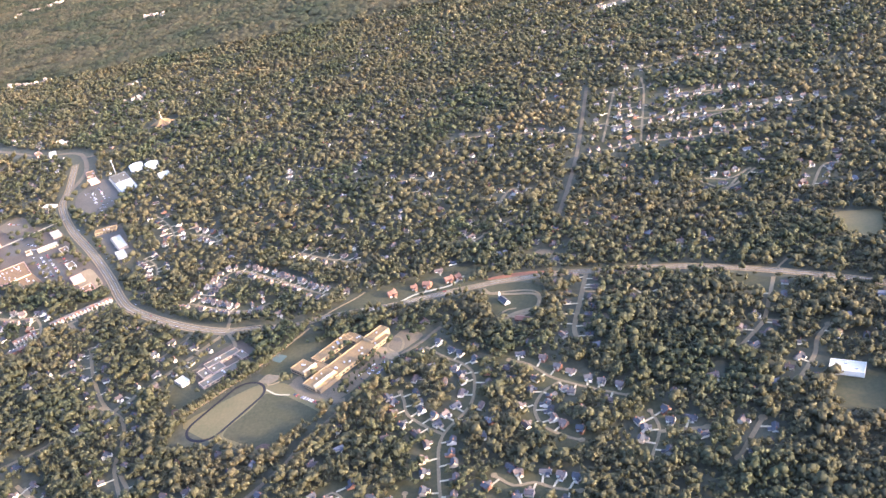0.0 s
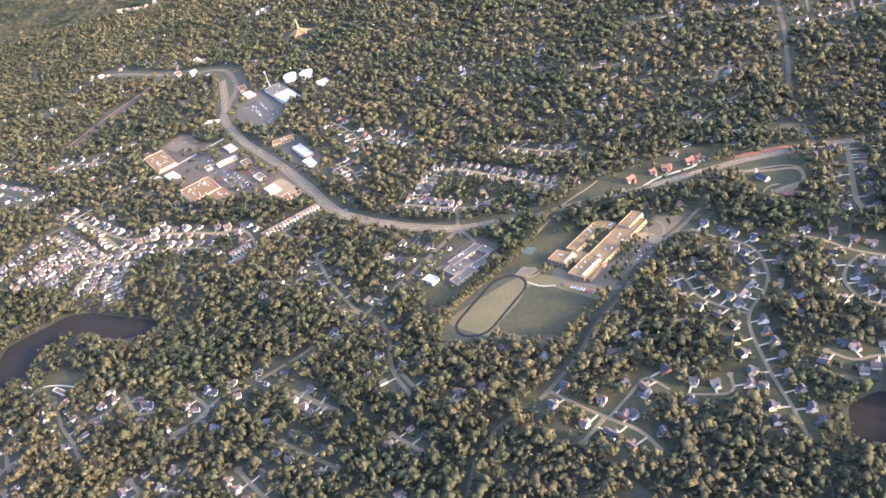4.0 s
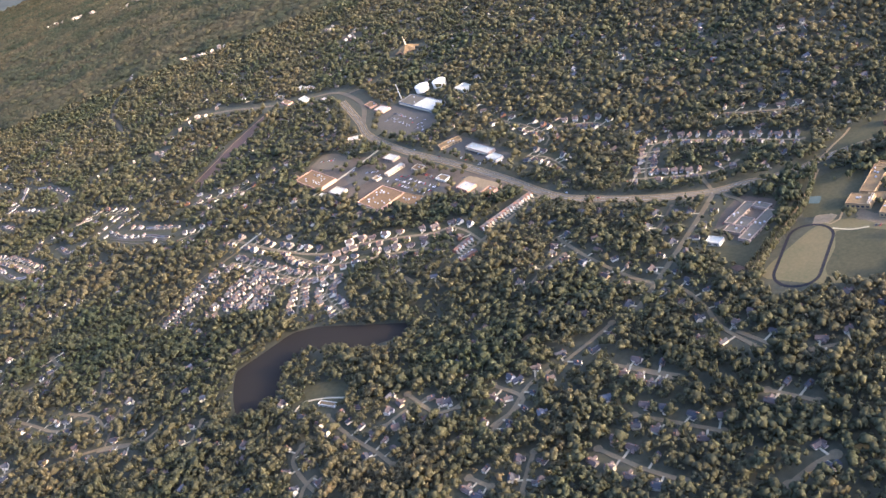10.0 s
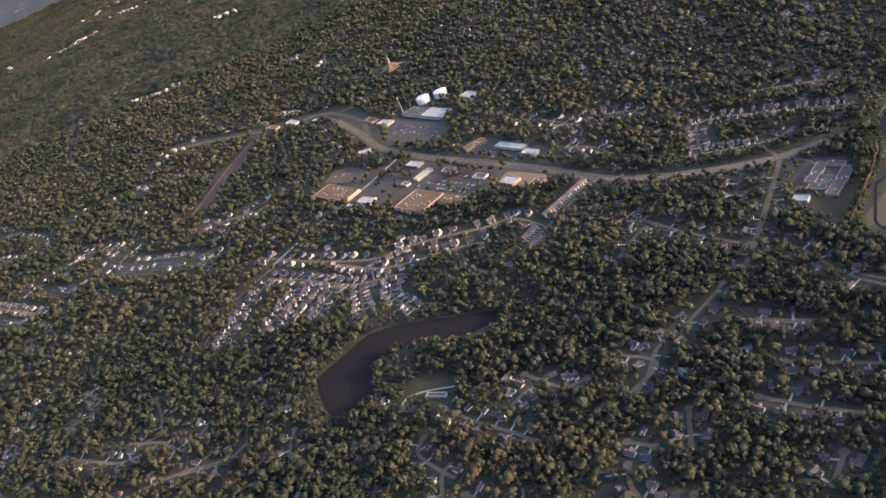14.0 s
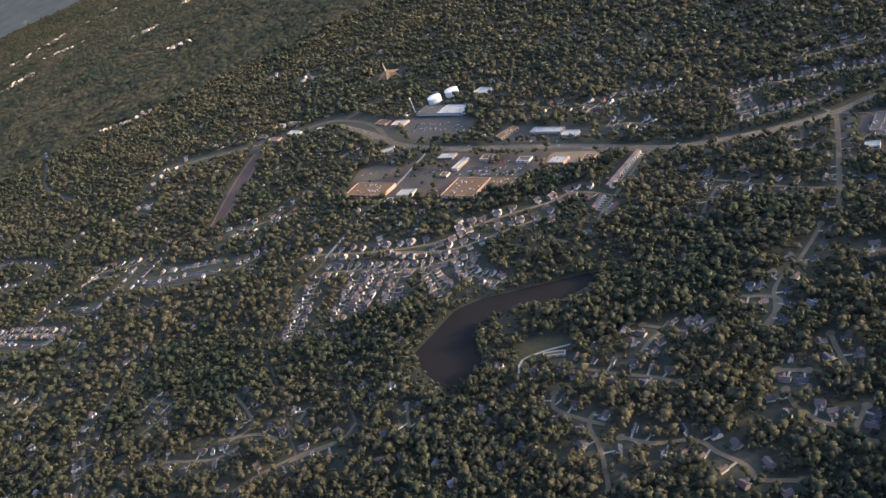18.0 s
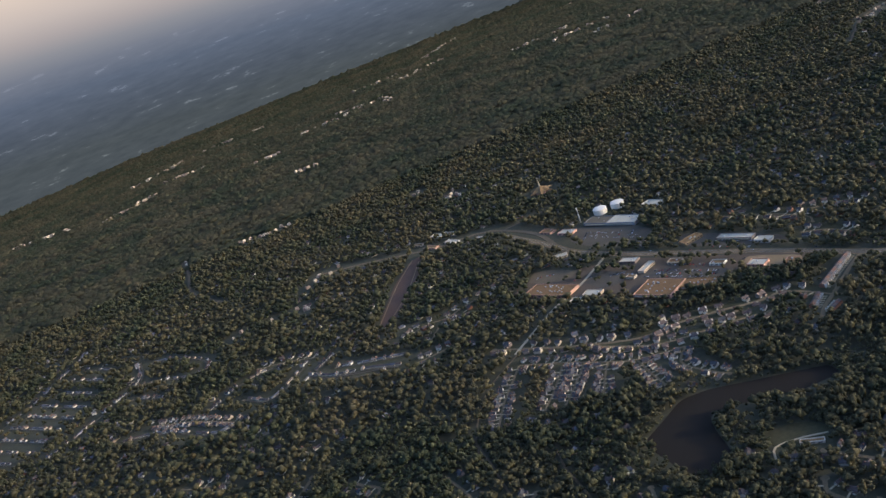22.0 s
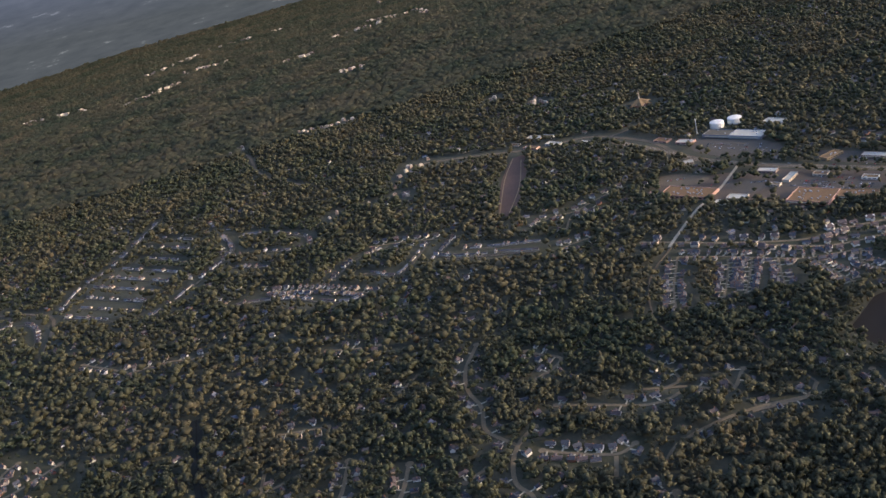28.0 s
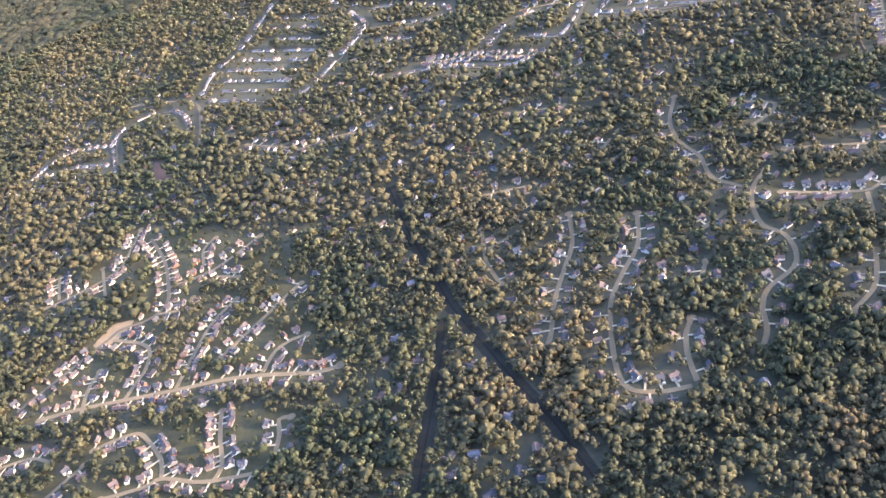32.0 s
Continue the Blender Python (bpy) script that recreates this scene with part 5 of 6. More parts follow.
for k in range(5200):
    x, y = rnd.uniform(-1500, 500), 440 + 1050 * rnd.random()
    if x > 250 + 0.4 * (y - 450) or noise.noise((x * 0.006, y * 0.006, 7.0)) < -0.22:
        continue
    s, m = disc(x, y, 7)
    if built[s][m].any() or taken[s][m].any() or at(thin, x, y) < 0.6:
        continue
    mark(built, x, y, 7)
    mark(taken, x, y, 4.4)
    turn = rnd.uniform(0, 6.28)
    mark(taken, x + 5 * math.sin(turn), y - 5 * math.cos(turn), 2.6)
    m4 = Matrix.Translation((x, y, 0.0)) @ Matrix.Rotation(turn, 4, "Z")
    drive = m4 @ Matrix.Translation((0.8, -1.6, 0.05)) @ Matrix.Diagonal((1.2, 6.0, 1, 1))
    plots.append((y, (rnd.choice(("ranch", "two_storey")), rnd.choice((0, 0, 0, 1, 2, 3)), rnd.choice((0, 1, 1, 2))), m4, drive, "%s house alone in a woodland clearing", True))

for x, y, turn, form in ((-113, 636, 25, "big"), (-95, 640.5, 10, "two_storey"), (-84, 641, -20, "big"), (-66, 643.5, 15, "big"), (-59, 646, 30, "two_storey")):
    m4 = pose(x, y, 0, 0, 0, turn)
    mark(taken, x, y, 6.0)
    mark(taken, x + 9, y - 5, 4.0)
    plots.append((y - 400, (form, 3, 3), m4, m4 @ Matrix.Translation((0.8, -1.6, 0.05)) @ Matrix.Diagonal((1.3, 5.0, 1, 1)), "%s house with a red roof above the highway", True))

plots.sort(key=lambda p: p[0])
driveway_mesh = solid("driveway", boxed(0, -0.5, -0.1, 1.0, 1.0, 0.2), DRIVE)
stock, spare = {}, {}
town = {}      # material name -> corner and triangle arrays of the houses too far to pick apart


def pour(me, m4):
    """Adds a mesh to the joined far houses."""
    me.calc_loop_triangles()
    v = np.empty(len(me.vertices) * 3, np.float32)
    me.vertices.foreach_get("co", v)
    f = np.empty(len(me.loop_triangles) * 3, np.int32)
    me.loop_triangles.foreach_get("vertices", f)
    w = np.c_[v.reshape(-1, 3), np.ones(len(me.vertices))] @ np.array(m4).T
    rows = town.setdefault(me.materials[0].name, [[], [], 0])
    rows[0].append(w[:, :3])
    rows[1].append(f.reshape(-1, 3) + rows[2])
    rows[2] += len(w)


def local_parts(form, wall, roof):
    key = (form, wall, roof)
    if key not in spare:
        ob = stock[key] if key in stock else house(form, WALLS[wall], ROOFS[roof])
        spare[key] = [(c.data, c.matrix_basis.copy()) for c in ob.children]
        spare[key] += [(d.data, c.matrix_basis @ d.matrix_basis) for c in ob.children for d in c.children if d.name.split(".")[0] in ("chimney", "garage_door")]
        if key not in stock:
            for o in (*ob.children_recursive, ob):
                bpy.data.objects.remove(o)
    return spare[key]


for k, (_, key, m4, drive, words, has_drive) in enumerate(plots):
    if k < 300:
        if key not in stock:
            home = stock[key] = house(key[0], WALLS[key[1]], ROOFS[key[2]])
            home.matrix_basis = m4
        else:
            home = copy_thing(stock[key], m4)
        tagged(home, words % COLOUR[key[1]], "house", "houses along the streets")
        if has_drive:
            dv = new("driveway", driveway_mesh)
            dv.matrix_world = drive
            tagged(dv, "pale concrete driveway from the street", "driveway", kind="structure")
    else:
        for me, basis in local_parts(*key):
            pour(me, m4 @ basis)
        if has_drive:
            pour(driveway_mesh, drive)
for name, (v, f, n) in town.items():
    tagged(new("far_houses", big_mesh("far_houses", np.vstack(v), np.vstack(f), bpy.data.materials[name])), "many small homes and drives of the farther estates", "houses", kind="stuff")

# ---- distant settlements ----
FAR_CLEAR = []
rf = random.Random(21)
far_boxes = []
for x, y, n, spread in ((290, 1614, 10, 45), (212, 1412, 12, 50), (348, 1507, 8, 40), (93, 2445, 16, 90), (-875, 1665, 22, 60), (-565, 1402, 5, 14), (-510, 2683, 18, 90), (-641, 2626, 16, 80), (-1020, 1690, 4, 14),
                        (145, 2324, 12, 80), (588, 2437, 8, 50), (-290, 2921, 20, 110), (18, 2568, 14, 90), (723, 1805, 9, 50), (-1150, 2990, 26, 110), (-1200, 2560, 22, 90), (-1060, 2750, 16, 70), (-1450, 2650, 16, 110), (-743, 2095, 8, 30), (-822, 2460, 8, 40), (-400, 3041, 14, 90), (-453, 2594, 4, 15), (610, 2580, 6, 20), (745, 1928, 8, 40), (-611, 1499, 3, 10), (-800, 1280, 8, 40), (-880, 1190, 7, 50), (900, 2300, 10, 70), (400, 3050, 24, 160), (-100, 3300, 24, 160), (-900, 3100, 20, 140), (1100, 2900, 18, 130)):
    way = rf.uniform(-0.5, 0.9)
    for k in range(n):
        s = rf.uniform(-1, 1) * spread
        px, py = x + s * math.cos(way) + rf.uniform(-6, 6), y + s * math.sin(way) + rf.uniform(-14, 14)
        FAR_CLEAR.append((px, py, 14))
        FAR_CLEAR.append((px, py - 12, 10))
        k2 = 0.5 if y < 2000 else 1.0
        far_boxes.append((px, py, k2 * rf.uniform(6, 13), k2 * rf.uniform(5, 9), k2 * rf.uniform(4, 7), rf.uniform(0, 3)))
for wall, chosen in ((WALLS[1], far_boxes[::2]), (WALLS[2], far_boxes[1::2])):
    bm = bmesh.new()
    for px, py, sx, sy, h, turn in chosen:
        box(bm, px, py, 0, sx, sy, h, turn)
        box(bm, px, py, h, sx * 0.8, sy * 0.6, 1.0, turn)
    tagged(new("distant_buildings", solid("distant_buildings", bm, wall)), "tiny pale buildings of distant settlements", "buildings", kind="stuff")

# ---- terraced rows by the highway ----
def terrace(x0, y0, x1, y1, n, side):
    a, b = Vector((x0, y0)), Vector((x1, y1))
    turn = math.atan2((b - a).y, (b - a).x)
    for k in range(n):
        c = a.lerp(b, (k + 0.5) / n)
        ob = thing("town_house", Matrix.Translation((*c, 0)) @ Matrix.Rotation(turn, 4, "Z"), "brick town house in a terraced row", "house", "terraced town houses")
        w = (b - a).length / n
        front = part("wall", gabled_walls(w, 4.6, 2.6, 1.3), WALLS[3], ob)
        part("roof", gable(w - 0.04, 4.6, 2.65, 1.3, 0.0), ROOFS[(1, 3, 1, 0)[k % 4]], ob)
        bay = part("gabled_bay", gabled_walls(1.9, w * 0.46, 2.3, 0.7), WALLS[(0, 0, 1)[k % 3]], ob, "pale gabled bay")
        bay.location, bay.rotation_euler.z = (w * 0.2, side * 2.9, 0), math.pi / 2
        part("door", boxed(-w * 0.25, side * 2.32, 0, 0.6, 0.1, 1.1), WALLS[0], front)
        for z in (0.6, 1.7):
            part("window", boxed(w * 0.2, side * 3.86, z, 0.6, 0.1, 0.55), GLASS, front)
        part("drive", boxed(w * 0.2, side * 5.2, -0.05, 1.3, 2.8, 0.2), DRIVE, ob, "short concrete drive")
        mark(taken, c.x, c.y, 7)
        mark(built, c.x, c.y, 6)


terrace(-380, 716, -428, 685, 17, 1)
terrace(-437, 676, -453, 663, 6, 1)
terrace(-435, 653, -449, 646, 5, -1)

# ---- parked cars ----
def car(paint):
    ob = thing("car", Matrix(), "", "car")
    bm = boxed(0, 0, 0.18, 2.3, 0.95, 0.36)
    bmesh.ops.bevel(bm, geom=bm.edges[:], offset=0.09, segments=1, affect="EDGES")
    part("body", bm, paint, ob)
    bm = boxed(-0.1, 0, 0.52, 1.25, 0.82, 0.30)
    for v in bm.verts:
        if v.co.z > 0.7:
            v.co.x *= 0.68
            v.co.y *= 0.86
    part("cabin", bm, GLASS, ob)
    for sx in (-0.72, 0.72):
        for sy in (-0.44, 0.44):
            bm = bmesh.new()
            bmesh.ops.create_cone(bm, cap_ends=True, segments=8, radius1=0.2, radius2=0.2, depth=0.14, matrix=Matrix.Translation((sx, sy, 0.2)) @ Matrix.Rotation(math.pi / 2, 4, "X"))
            part("wheel", bm, RUBBER, ob)
    return ob


cars = [car(p) for p in CAR_PAINT]
fresh = set(range(4))
rnd = random.Random(5)
def park(x0, y0, x1, y1, n, turn, share=0.6):
    a, b = Vector((x0, y0)), Vector((x1, y1))
    for k in range(n):
        if rnd.random() > share:
            continue
        c = a.lerp(b, (k + 0.5) / n)
        i = rnd.choice((0, 0, 1, 1, 2, 2, 3))
        m = pose(c.x, c.y, 0.09, 0, 0, turn + rnd.uniform(-3, 3))
        if i in fresh:
            fresh.discard(i)
            ob = cars[i]
            ob.matrix_basis = m
        else:
            ob = copy_thing(cars[i], m)
        tagged(ob, ("white", "silver", "dark", "red")[i] + " car parked on the asphalt", "car", "parked cars")


park(-178.9, 520.7, -150.7, 499.1, 14, 45, 0.7)
park(-141.2, 513.2, -111.1, 546.2, 12, -40, 0.4)
for k in range(5):
    park(-513 + k * 8.5, 1003 - k * 13, -499 + k * 8.5, 1022 - k * 13, 7, -60, 0.5)
    park(-565 + k * 21, 909 - k * 21, -541 + k * 21, 895 - k * 21, 8, 35, 0.45)
park(-442.6, 852.2, -414.3, 805.1, 14, 30, 0.4)
for k, (x, y, turn) in enumerate(((-352, 698, 128), (-300, 646, 148), (-385, 752, 125), (-455, 858, 125), (-480, 896, 125), (-210, 616, 175), (-150, 622, 183), (-70, 628, 186), (10, 629, 175), (60, 614, 168), (-520, 970, 118), (-330, 672, 138), (-420, 800, 125))):
    i = k % 4
    tagged(copy_thing(cars[i], pose(x, y, 0.34, 0, 0, turn)), ("white", "silver", "dark", "red")[i] + " car on the wide highway", "car", "cars on the highway")
park(-259.0, 576.3, -246.7, 588.5, 6, 120, 0.6)
park(-504, 1007, -485, 967, 16, 60, 0.6)
park(-503, 1024, -478, 979, 18, 60, 0.6)
park(-474, 964, -477, 925, 8, 0, 0.7)
park(-469, 960, -471, 920, 8, 0, 0.7)
park(-500, 850, -461, 791, 26, 30, 0.6)
park(-502, 842, -466, 787, 26, 30, 0.6)
park(-513, 847, -472, 786, 24, 30, 0.5)
park(-428, 856, -395, 795, 20, 30, 0.5)
park(-593, 957, -569, 944, 8, 30, 0.5)
park(-440, 792, -431, 792, 5, 30, 0.6)
park(-483, 846, -465, 819, 10, 30, 0.5)
park(-137, 525, -105, 559, 14, 40, 0.5)
park(-136, 509, -102, 548, 14, 40, 0.5)



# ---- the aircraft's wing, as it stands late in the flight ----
# the low sun's gold is put into both colours, strongest on the flap
WING_PAINT = textured("sunlit_wing_paint", 0.8, 9.0, ((0.3, (0.205, 0.167, 0.109)), (0.7, (0.245, 0.202, 0.132))), ((0.3, (0.191, 0.155, 0.102)), (0.7, (0.260, 0.214, 0.140))), 0.4, 0.4, 0.0, 0.0, 0.4)
SUNLIT_FLAP = textured("sunlit_gold_flap_paint", 0.8, 9.0, ((0.3, (0.483, 0.333, 0.104)), (0.7, (0.554, 0.389, 0.127))), ((0.3, (0.464, 0.319, 0.101)), (0.7, (0.576, 0.403, 0.132))), 0.4, 0.4, 0.0, 0.0, 0.4)
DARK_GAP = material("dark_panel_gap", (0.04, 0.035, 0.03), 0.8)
# sunlit yellow is painted into the small fairing's base colour
YELLOW = material("sunlit_yellow_paint", (0.75, 0.5, 0.08), 0.4)
LIGHT = material("tip_light_lens", (0.9, 0.85, 0.7), 0.1)
LIGHT.node_tree.nodes["Principled BSDF"].inputs["Emission Color"].default_value = (1.0, 0.8, 0.5, 1)
LIGHT.node_tree.nodes["Principled BSDF"].inputs["Emission Strength"].default_value = 4.0
WS = 0.45                                        # the world's scale
fore, outer_way = Vector((-0.98523, 0.16939, 0.0)).normalized(), Vector((0.16945, 0.98554, 0.0))
to_world = Matrix((( *(fore.x * WS, outer_way.x * WS, 0), -825.34), (fore.y * WS, outer_way.y * WS, 0, 64.21), (0, 0, WS, 368.41), (0, 0, 0, 1)))


def along(table, r):
    return float(np.interp(r, [a for a, _ in table], [b for _, b in table]))


LE_DROP = ((3.0, 0.37), (6.94, 0.79), (8.96, 1.01), (10.74, 1.13), (11.9, 1.25), (12.5, 1.36))
TE_FORE = ((3.0, 2.57), (4.3, 2.23), (6.17, 1.73), (6.18, 1.10), (7.67, 0.90), (10.07, 0.44), (12.5, -0.06))
TE_DROP = ((3.0, 0.70), (4.53, 0.84), (5.2, 0.912), (6.17, 0.99), (7.45, 1.06), (8.6, 1.136), (9.97, 1.227), (12.2, 1.405), (12.5, 1.42))


def wing_point(r, c, lift=0.0):
    """A point of the wing's skin: r outboard, c from nose (0) to tail (1)."""
    lf = 0.35 + (12.4 - r) * 0.55 - (0.25 if r > 12.2 else 0.0)
    f = lf + (along(TE_FORE, r) - lf) * c
    d = along(LE_DROP, r) + (along(TE_DROP, r) - along(LE_DROP, r)) * c
    return Vector((f, r, -d + lift))


wing = new("aircraft_wing")
wing.matrix_world = to_world
tagged(wing, "aircraft wing, warm sunlight tinted into its paint, flap lowered", "aircraft wing")
SECTION = ((0.0, 0.0), (0.06, 0.03), (0.25, 0.05), (0.55, 0.04), (1.0, 0.0), (0.6, -0.12), (0.25, -0.16), (0.06, -0.08))


def skin(stations, c0=0.0, c1=1.0):
    bm = bmesh.new()
    prev = None
    for r in stations:
        ring = [bm.verts.new(wing_point(r, c0 + (c1 - c0) * c, z * (13.5 - r) / 8)) for c, z in SECTION]
        if prev:
            for i in range(len(ring)):
                bm.faces.new((prev[i], prev[(i + 1) % 8], ring[(i + 1) % 8], ring[i]))
        else:
            first = ring
        prev = ring
    bm.faces.new(first)
    bm.faces.new(prev[::-1])
    bmesh.ops.recalc_face_normals(bm, faces=bm.faces)
    for f in bm.faces:
        f.smooth = True
    return bm


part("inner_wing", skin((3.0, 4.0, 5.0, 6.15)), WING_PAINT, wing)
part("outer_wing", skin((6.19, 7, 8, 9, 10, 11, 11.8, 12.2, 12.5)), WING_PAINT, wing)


def plate(corners, thick, mat, name, label=""):
    bm = bmesh.new()
    top = [bm.verts.new(c) for c in corners]
    low = [bm.verts.new((c[0], c[1], c[2] - thick)) for c in corners]
    n = len(corners)
    bm.faces.new(top)
    bm.faces.new(low[::-1])
    for i in range(n):
        bm.faces.new((top[i], low[i], low[(i + 1) % n], top[(i + 1) % n]))
    bmesh.ops.recalc_face_normals(bm, faces=bm.faces)
    return part(name, bm, mat, wing, label)


def sheet(a, b, c, d, n, thick, mat, name, label):
    """A slightly twisted panel between the edges a-b and d-c."""
    bm = bmesh.new()
    a, b, c, d = Vector(a), Vector(b), Vector(c), Vector(d)
    prev = None
    for k in range(n + 1):
        p, q = a.lerp(b, k / n), d.lerp(c, k / n)
        bow = (p - q).length * 0.04
        top = [p.lerp(q, u) + Vector((0, 0, bow * 4 * u * (1 - u))) for u in (0, 0.25, 0.5, 0.75, 1)]
        row = [bm.verts.new(v) for v in top] + [bm.verts.new(v - Vector((0, 0, thick))) for v in reversed(top)]
        if prev:
            for m in range(10):
                bm.faces.new((prev[m], prev[(m + 1) % 10], row[(m + 1) % 10], row[m]))
        else:
            bm.faces.new(row)
        prev = row
    bm.faces.new(prev[::-1])
    bmesh.ops.recalc_face_normals(bm, faces=bm.faces)
    return part(name, bm, mat, wing, label)


sheet((2.70, 2.5, -0.66), (1.757, 6.067, -0.987), (1.265, 5.586, -1.104), (2.32, 1.6, -0.98), 12, 0.012, SUNLIT_FLAP, "flap", "lowered flap with sunlit gold painted in")
sheet((2.73, 2.5, -0.645), (1.80, 6.08, -0.978), (1.755, 6.05, -0.988), (2.67, 2.48, -0.668), 6, 0.01, DARK_GAP, "flap_gap", "dark gap along the flap hinge")
plate([(1.72, 6.14, -0.978), (1.10, 6.17, -0.995), (1.205, 5.40, -0.95), (1.45, 5.85, -0.965)], 0.012, WING_PAINT, "wing_corner", "swept corner of the outer trailing edge")


def seam(r0, c0, r1, c1, w=0.009):
    a, b = wing_point(r0, c0, 0.052 * (13.5 - r0) / 8), wing_point(r1, c1, 0.052 * (13.5 - r1) / 8)
    side = Vector((w * 0.6, 0.0, 0.0)) if abs(r1 - r0) > 0.4 else Vector((0.0, w, 0.0))
    plate([a - side, a + side, b + side, b - side], 0.004, DARK_GAP, "panel_seam")


seam(6.4, 0.62, 10.4, 0.62)
seam(10.4, 0.62, 10.4, 0.98, 0.02)
for k in range(4):
    seam(6.9 + 0.85 * k, 0.86, 7.5 + 0.85 * k, 0.86, 0.006)
seam(5.2, 0.55, 5.25, 0.95, 0.012)


def pod(r, f0, f1, drop, wide, mat, name, label):
    bm = bmesh.new()
    bmesh.ops.create_uvsphere(bm, u_segments=16, v_segments=10, radius=1.0)
    for v in bm.verts:
        v.co = Vector(((f0 + f1) / 2 + v.co.x * (f1 - f0) / 2, r + v.co.y * wide, -drop + v.co.z * wide * 0.55))
    for f in bm.faces:
        f.smooth = True
    part(name, bm, mat, wing, label)


pod(6.02, 1.18, 1.90, 0.985, 0.06, WING_PAINT, "flap_fairing", "pointed fairing over the flap track")
pod(2.15, 1.12, 1.28, 0.70, 0.035, YELLOW, "flap_fairing", "fairing under the flap, sunlit yellow painted in")
pod(12.42, -0.08, 0.08, 1.37, 0.035, LIGHT, "tip_light", "lit lamp at the wing tip")
for k in range(5):
    r = 10.2 + 0.5 * k
    p = wing_point(r, 1.0)
    plate([p + Vector((0, -0.02, 0)), p + Vector((0, 0.02, 0)), p + Vector((-0.3, 0.02, -0.02)), p + Vector((-0.3, -0.02, -0.02))], 0.02, DARK_GAP, "static_wick")

# ---- trees ----
def clump_tree(seed, lumps, leaves, spread):
    """A crown of rounded lumps with loose leaf clumps around them. Unit radius, base at 0."""
    r = np.random.RandomState(seed)
    ball = np.array([(1, 0, 0), (-1, 0, 0), (0, 1, 0), (0, -1, 0), (0, 0, 1), (0, 0, -1)], float)
    faces = np.array([(0, 2, 4), (2, 1, 4), (1, 3, 4), (3, 0, 4), (2, 0, 5), (1, 2, 5), (3, 1, 5), (0, 3, 5)])
    vs, fs, count = [], [], 0
    for k in range(lumps):
        a = 2 * math.pi * (k + 0.5 * r.rand()) / max(1, lumps - 1)
        if k == 0:
            c, s = np.array([0, 0, 1.5]), 0.85 if lumps > 1 else 1.15
        else:
            c, s = np.array([0.66 * math.cos(a), 0.66 * math.sin(a), 1.0 + 0.8 * r.rand()]), 0.45 + 0.32 * r.rand()
        turn = Matrix.Rotation(r.rand() * 6.28, 3, r.randn(3)) if lumps > 1 else Matrix.Rotation(r.rand(), 3, "Z")
        v = (ball * (0.6 + 0.75 * r.rand(6, 1))) @ np.array(turn) * s * np.array([1, 1, 0.9]) + c
        vs.append(v)
        fs.append(faces + count)
        count += 6
    for k in range(leaves):
        d = r.randn(3)
        d[2] = abs(d[2]) * 0.9 - 0.35
        d /= np.linalg.norm(d)
        c = d * (0.75 + 0.3 * r.rand()) + np.array([0, 0, 1.4])
        n = d + 0.35 * r.randn(3)
        n /= np.linalg.norm(n)
        a = np.cross(n, r.randn(3))
        a /= np.linalg.norm(a)
        b = np.cross(n, a)
        s = spread * (0.7 + 0.6 * r.rand())
        q = np.array([c + a * s, c + b * s * 0.8 + n * 0.12 * s, c - a * s * 0.9, c - b * s * 0.85 - n * 0.1 * s])
        vs.append(q)
        fs.append(np.array([[0, 1, 2], [0, 2, 3]]) + count)
        count += 4
    slim = 0.72 if seed % 4 == 1 else 1.0
    return np.vstack(vs) * np.array([slim, slim, 1.28 - 0.28 * (slim == 1.0)]), np.vstack(fs)


def forest(name, label, shapes, spots, radius, height, seed):
    """Joins many crowns, each of its own size, turn and tint, into one mesh."""
    r = np.random.RandomState(seed)
    n = len(spots)
    size = radius * np.clip(np.exp(0.36 * r.randn(n)), 0.42, 1.9)
    tall = height * np.clip((size / radius) ** 0.7 * np.exp(0.13 * r.randn(n)), 0.45, 1.7)
    turn = r.rand(n) * 2 * np.pi
    patch = np.array([noise.noise((x * 0.011, y * 0.011, 3.0)) for x, y in spots])
    tall *= 1.0 + 0.35 * np.array([noise.noise((x * 0.03, y * 0.03, 8.0)) for x, y in spots])
    tint = np.clip(r.beta(2, 2.2, n) + 0.5 * patch, 0, 1)
    pick = r.randint(0, len(shapes), n)
    vs, fs, ts, base = [], [], [], 0
    for k, (v, f) in enumerate(shapes):
        i = np.nonzero(pick == k)[0]
        if not len(i):
            continue
        c, s = np.cos(turn[i]), np.sin(turn[i])
        w = np.empty((len(i), len(v), 3))
        w[:, :, 0] = (v[None, :, 0] * c[:, None] - v[None, :, 1] * s[:, None]) * size[i, None] + spots[i, 0, None]
        w[:, :, 1] = (v[None, :, 0] * s[:, None] + v[None, :, 1] * c[:, None]) * size[i, None] + spots[i, 1, None]
        w[:, :, 2] = v[None, :, 2] * (tall[i, None] / 2.4)
        fs.append((f[None] + (base + len(v) * np.arange(len(i)))[:, None, None]).reshape(-1, 3))
        vs.append(w.reshape(-1, 3))
        ts.append(np.repeat(tint[i], len(v)))
        base += len(i) * len(v)
    me = big_mesh(name, np.vstack(vs), np.vstack(fs), LEAVES, np.concatenate(ts), True)
    return tagged(new(name, me), label, "trees", kind="stuff")


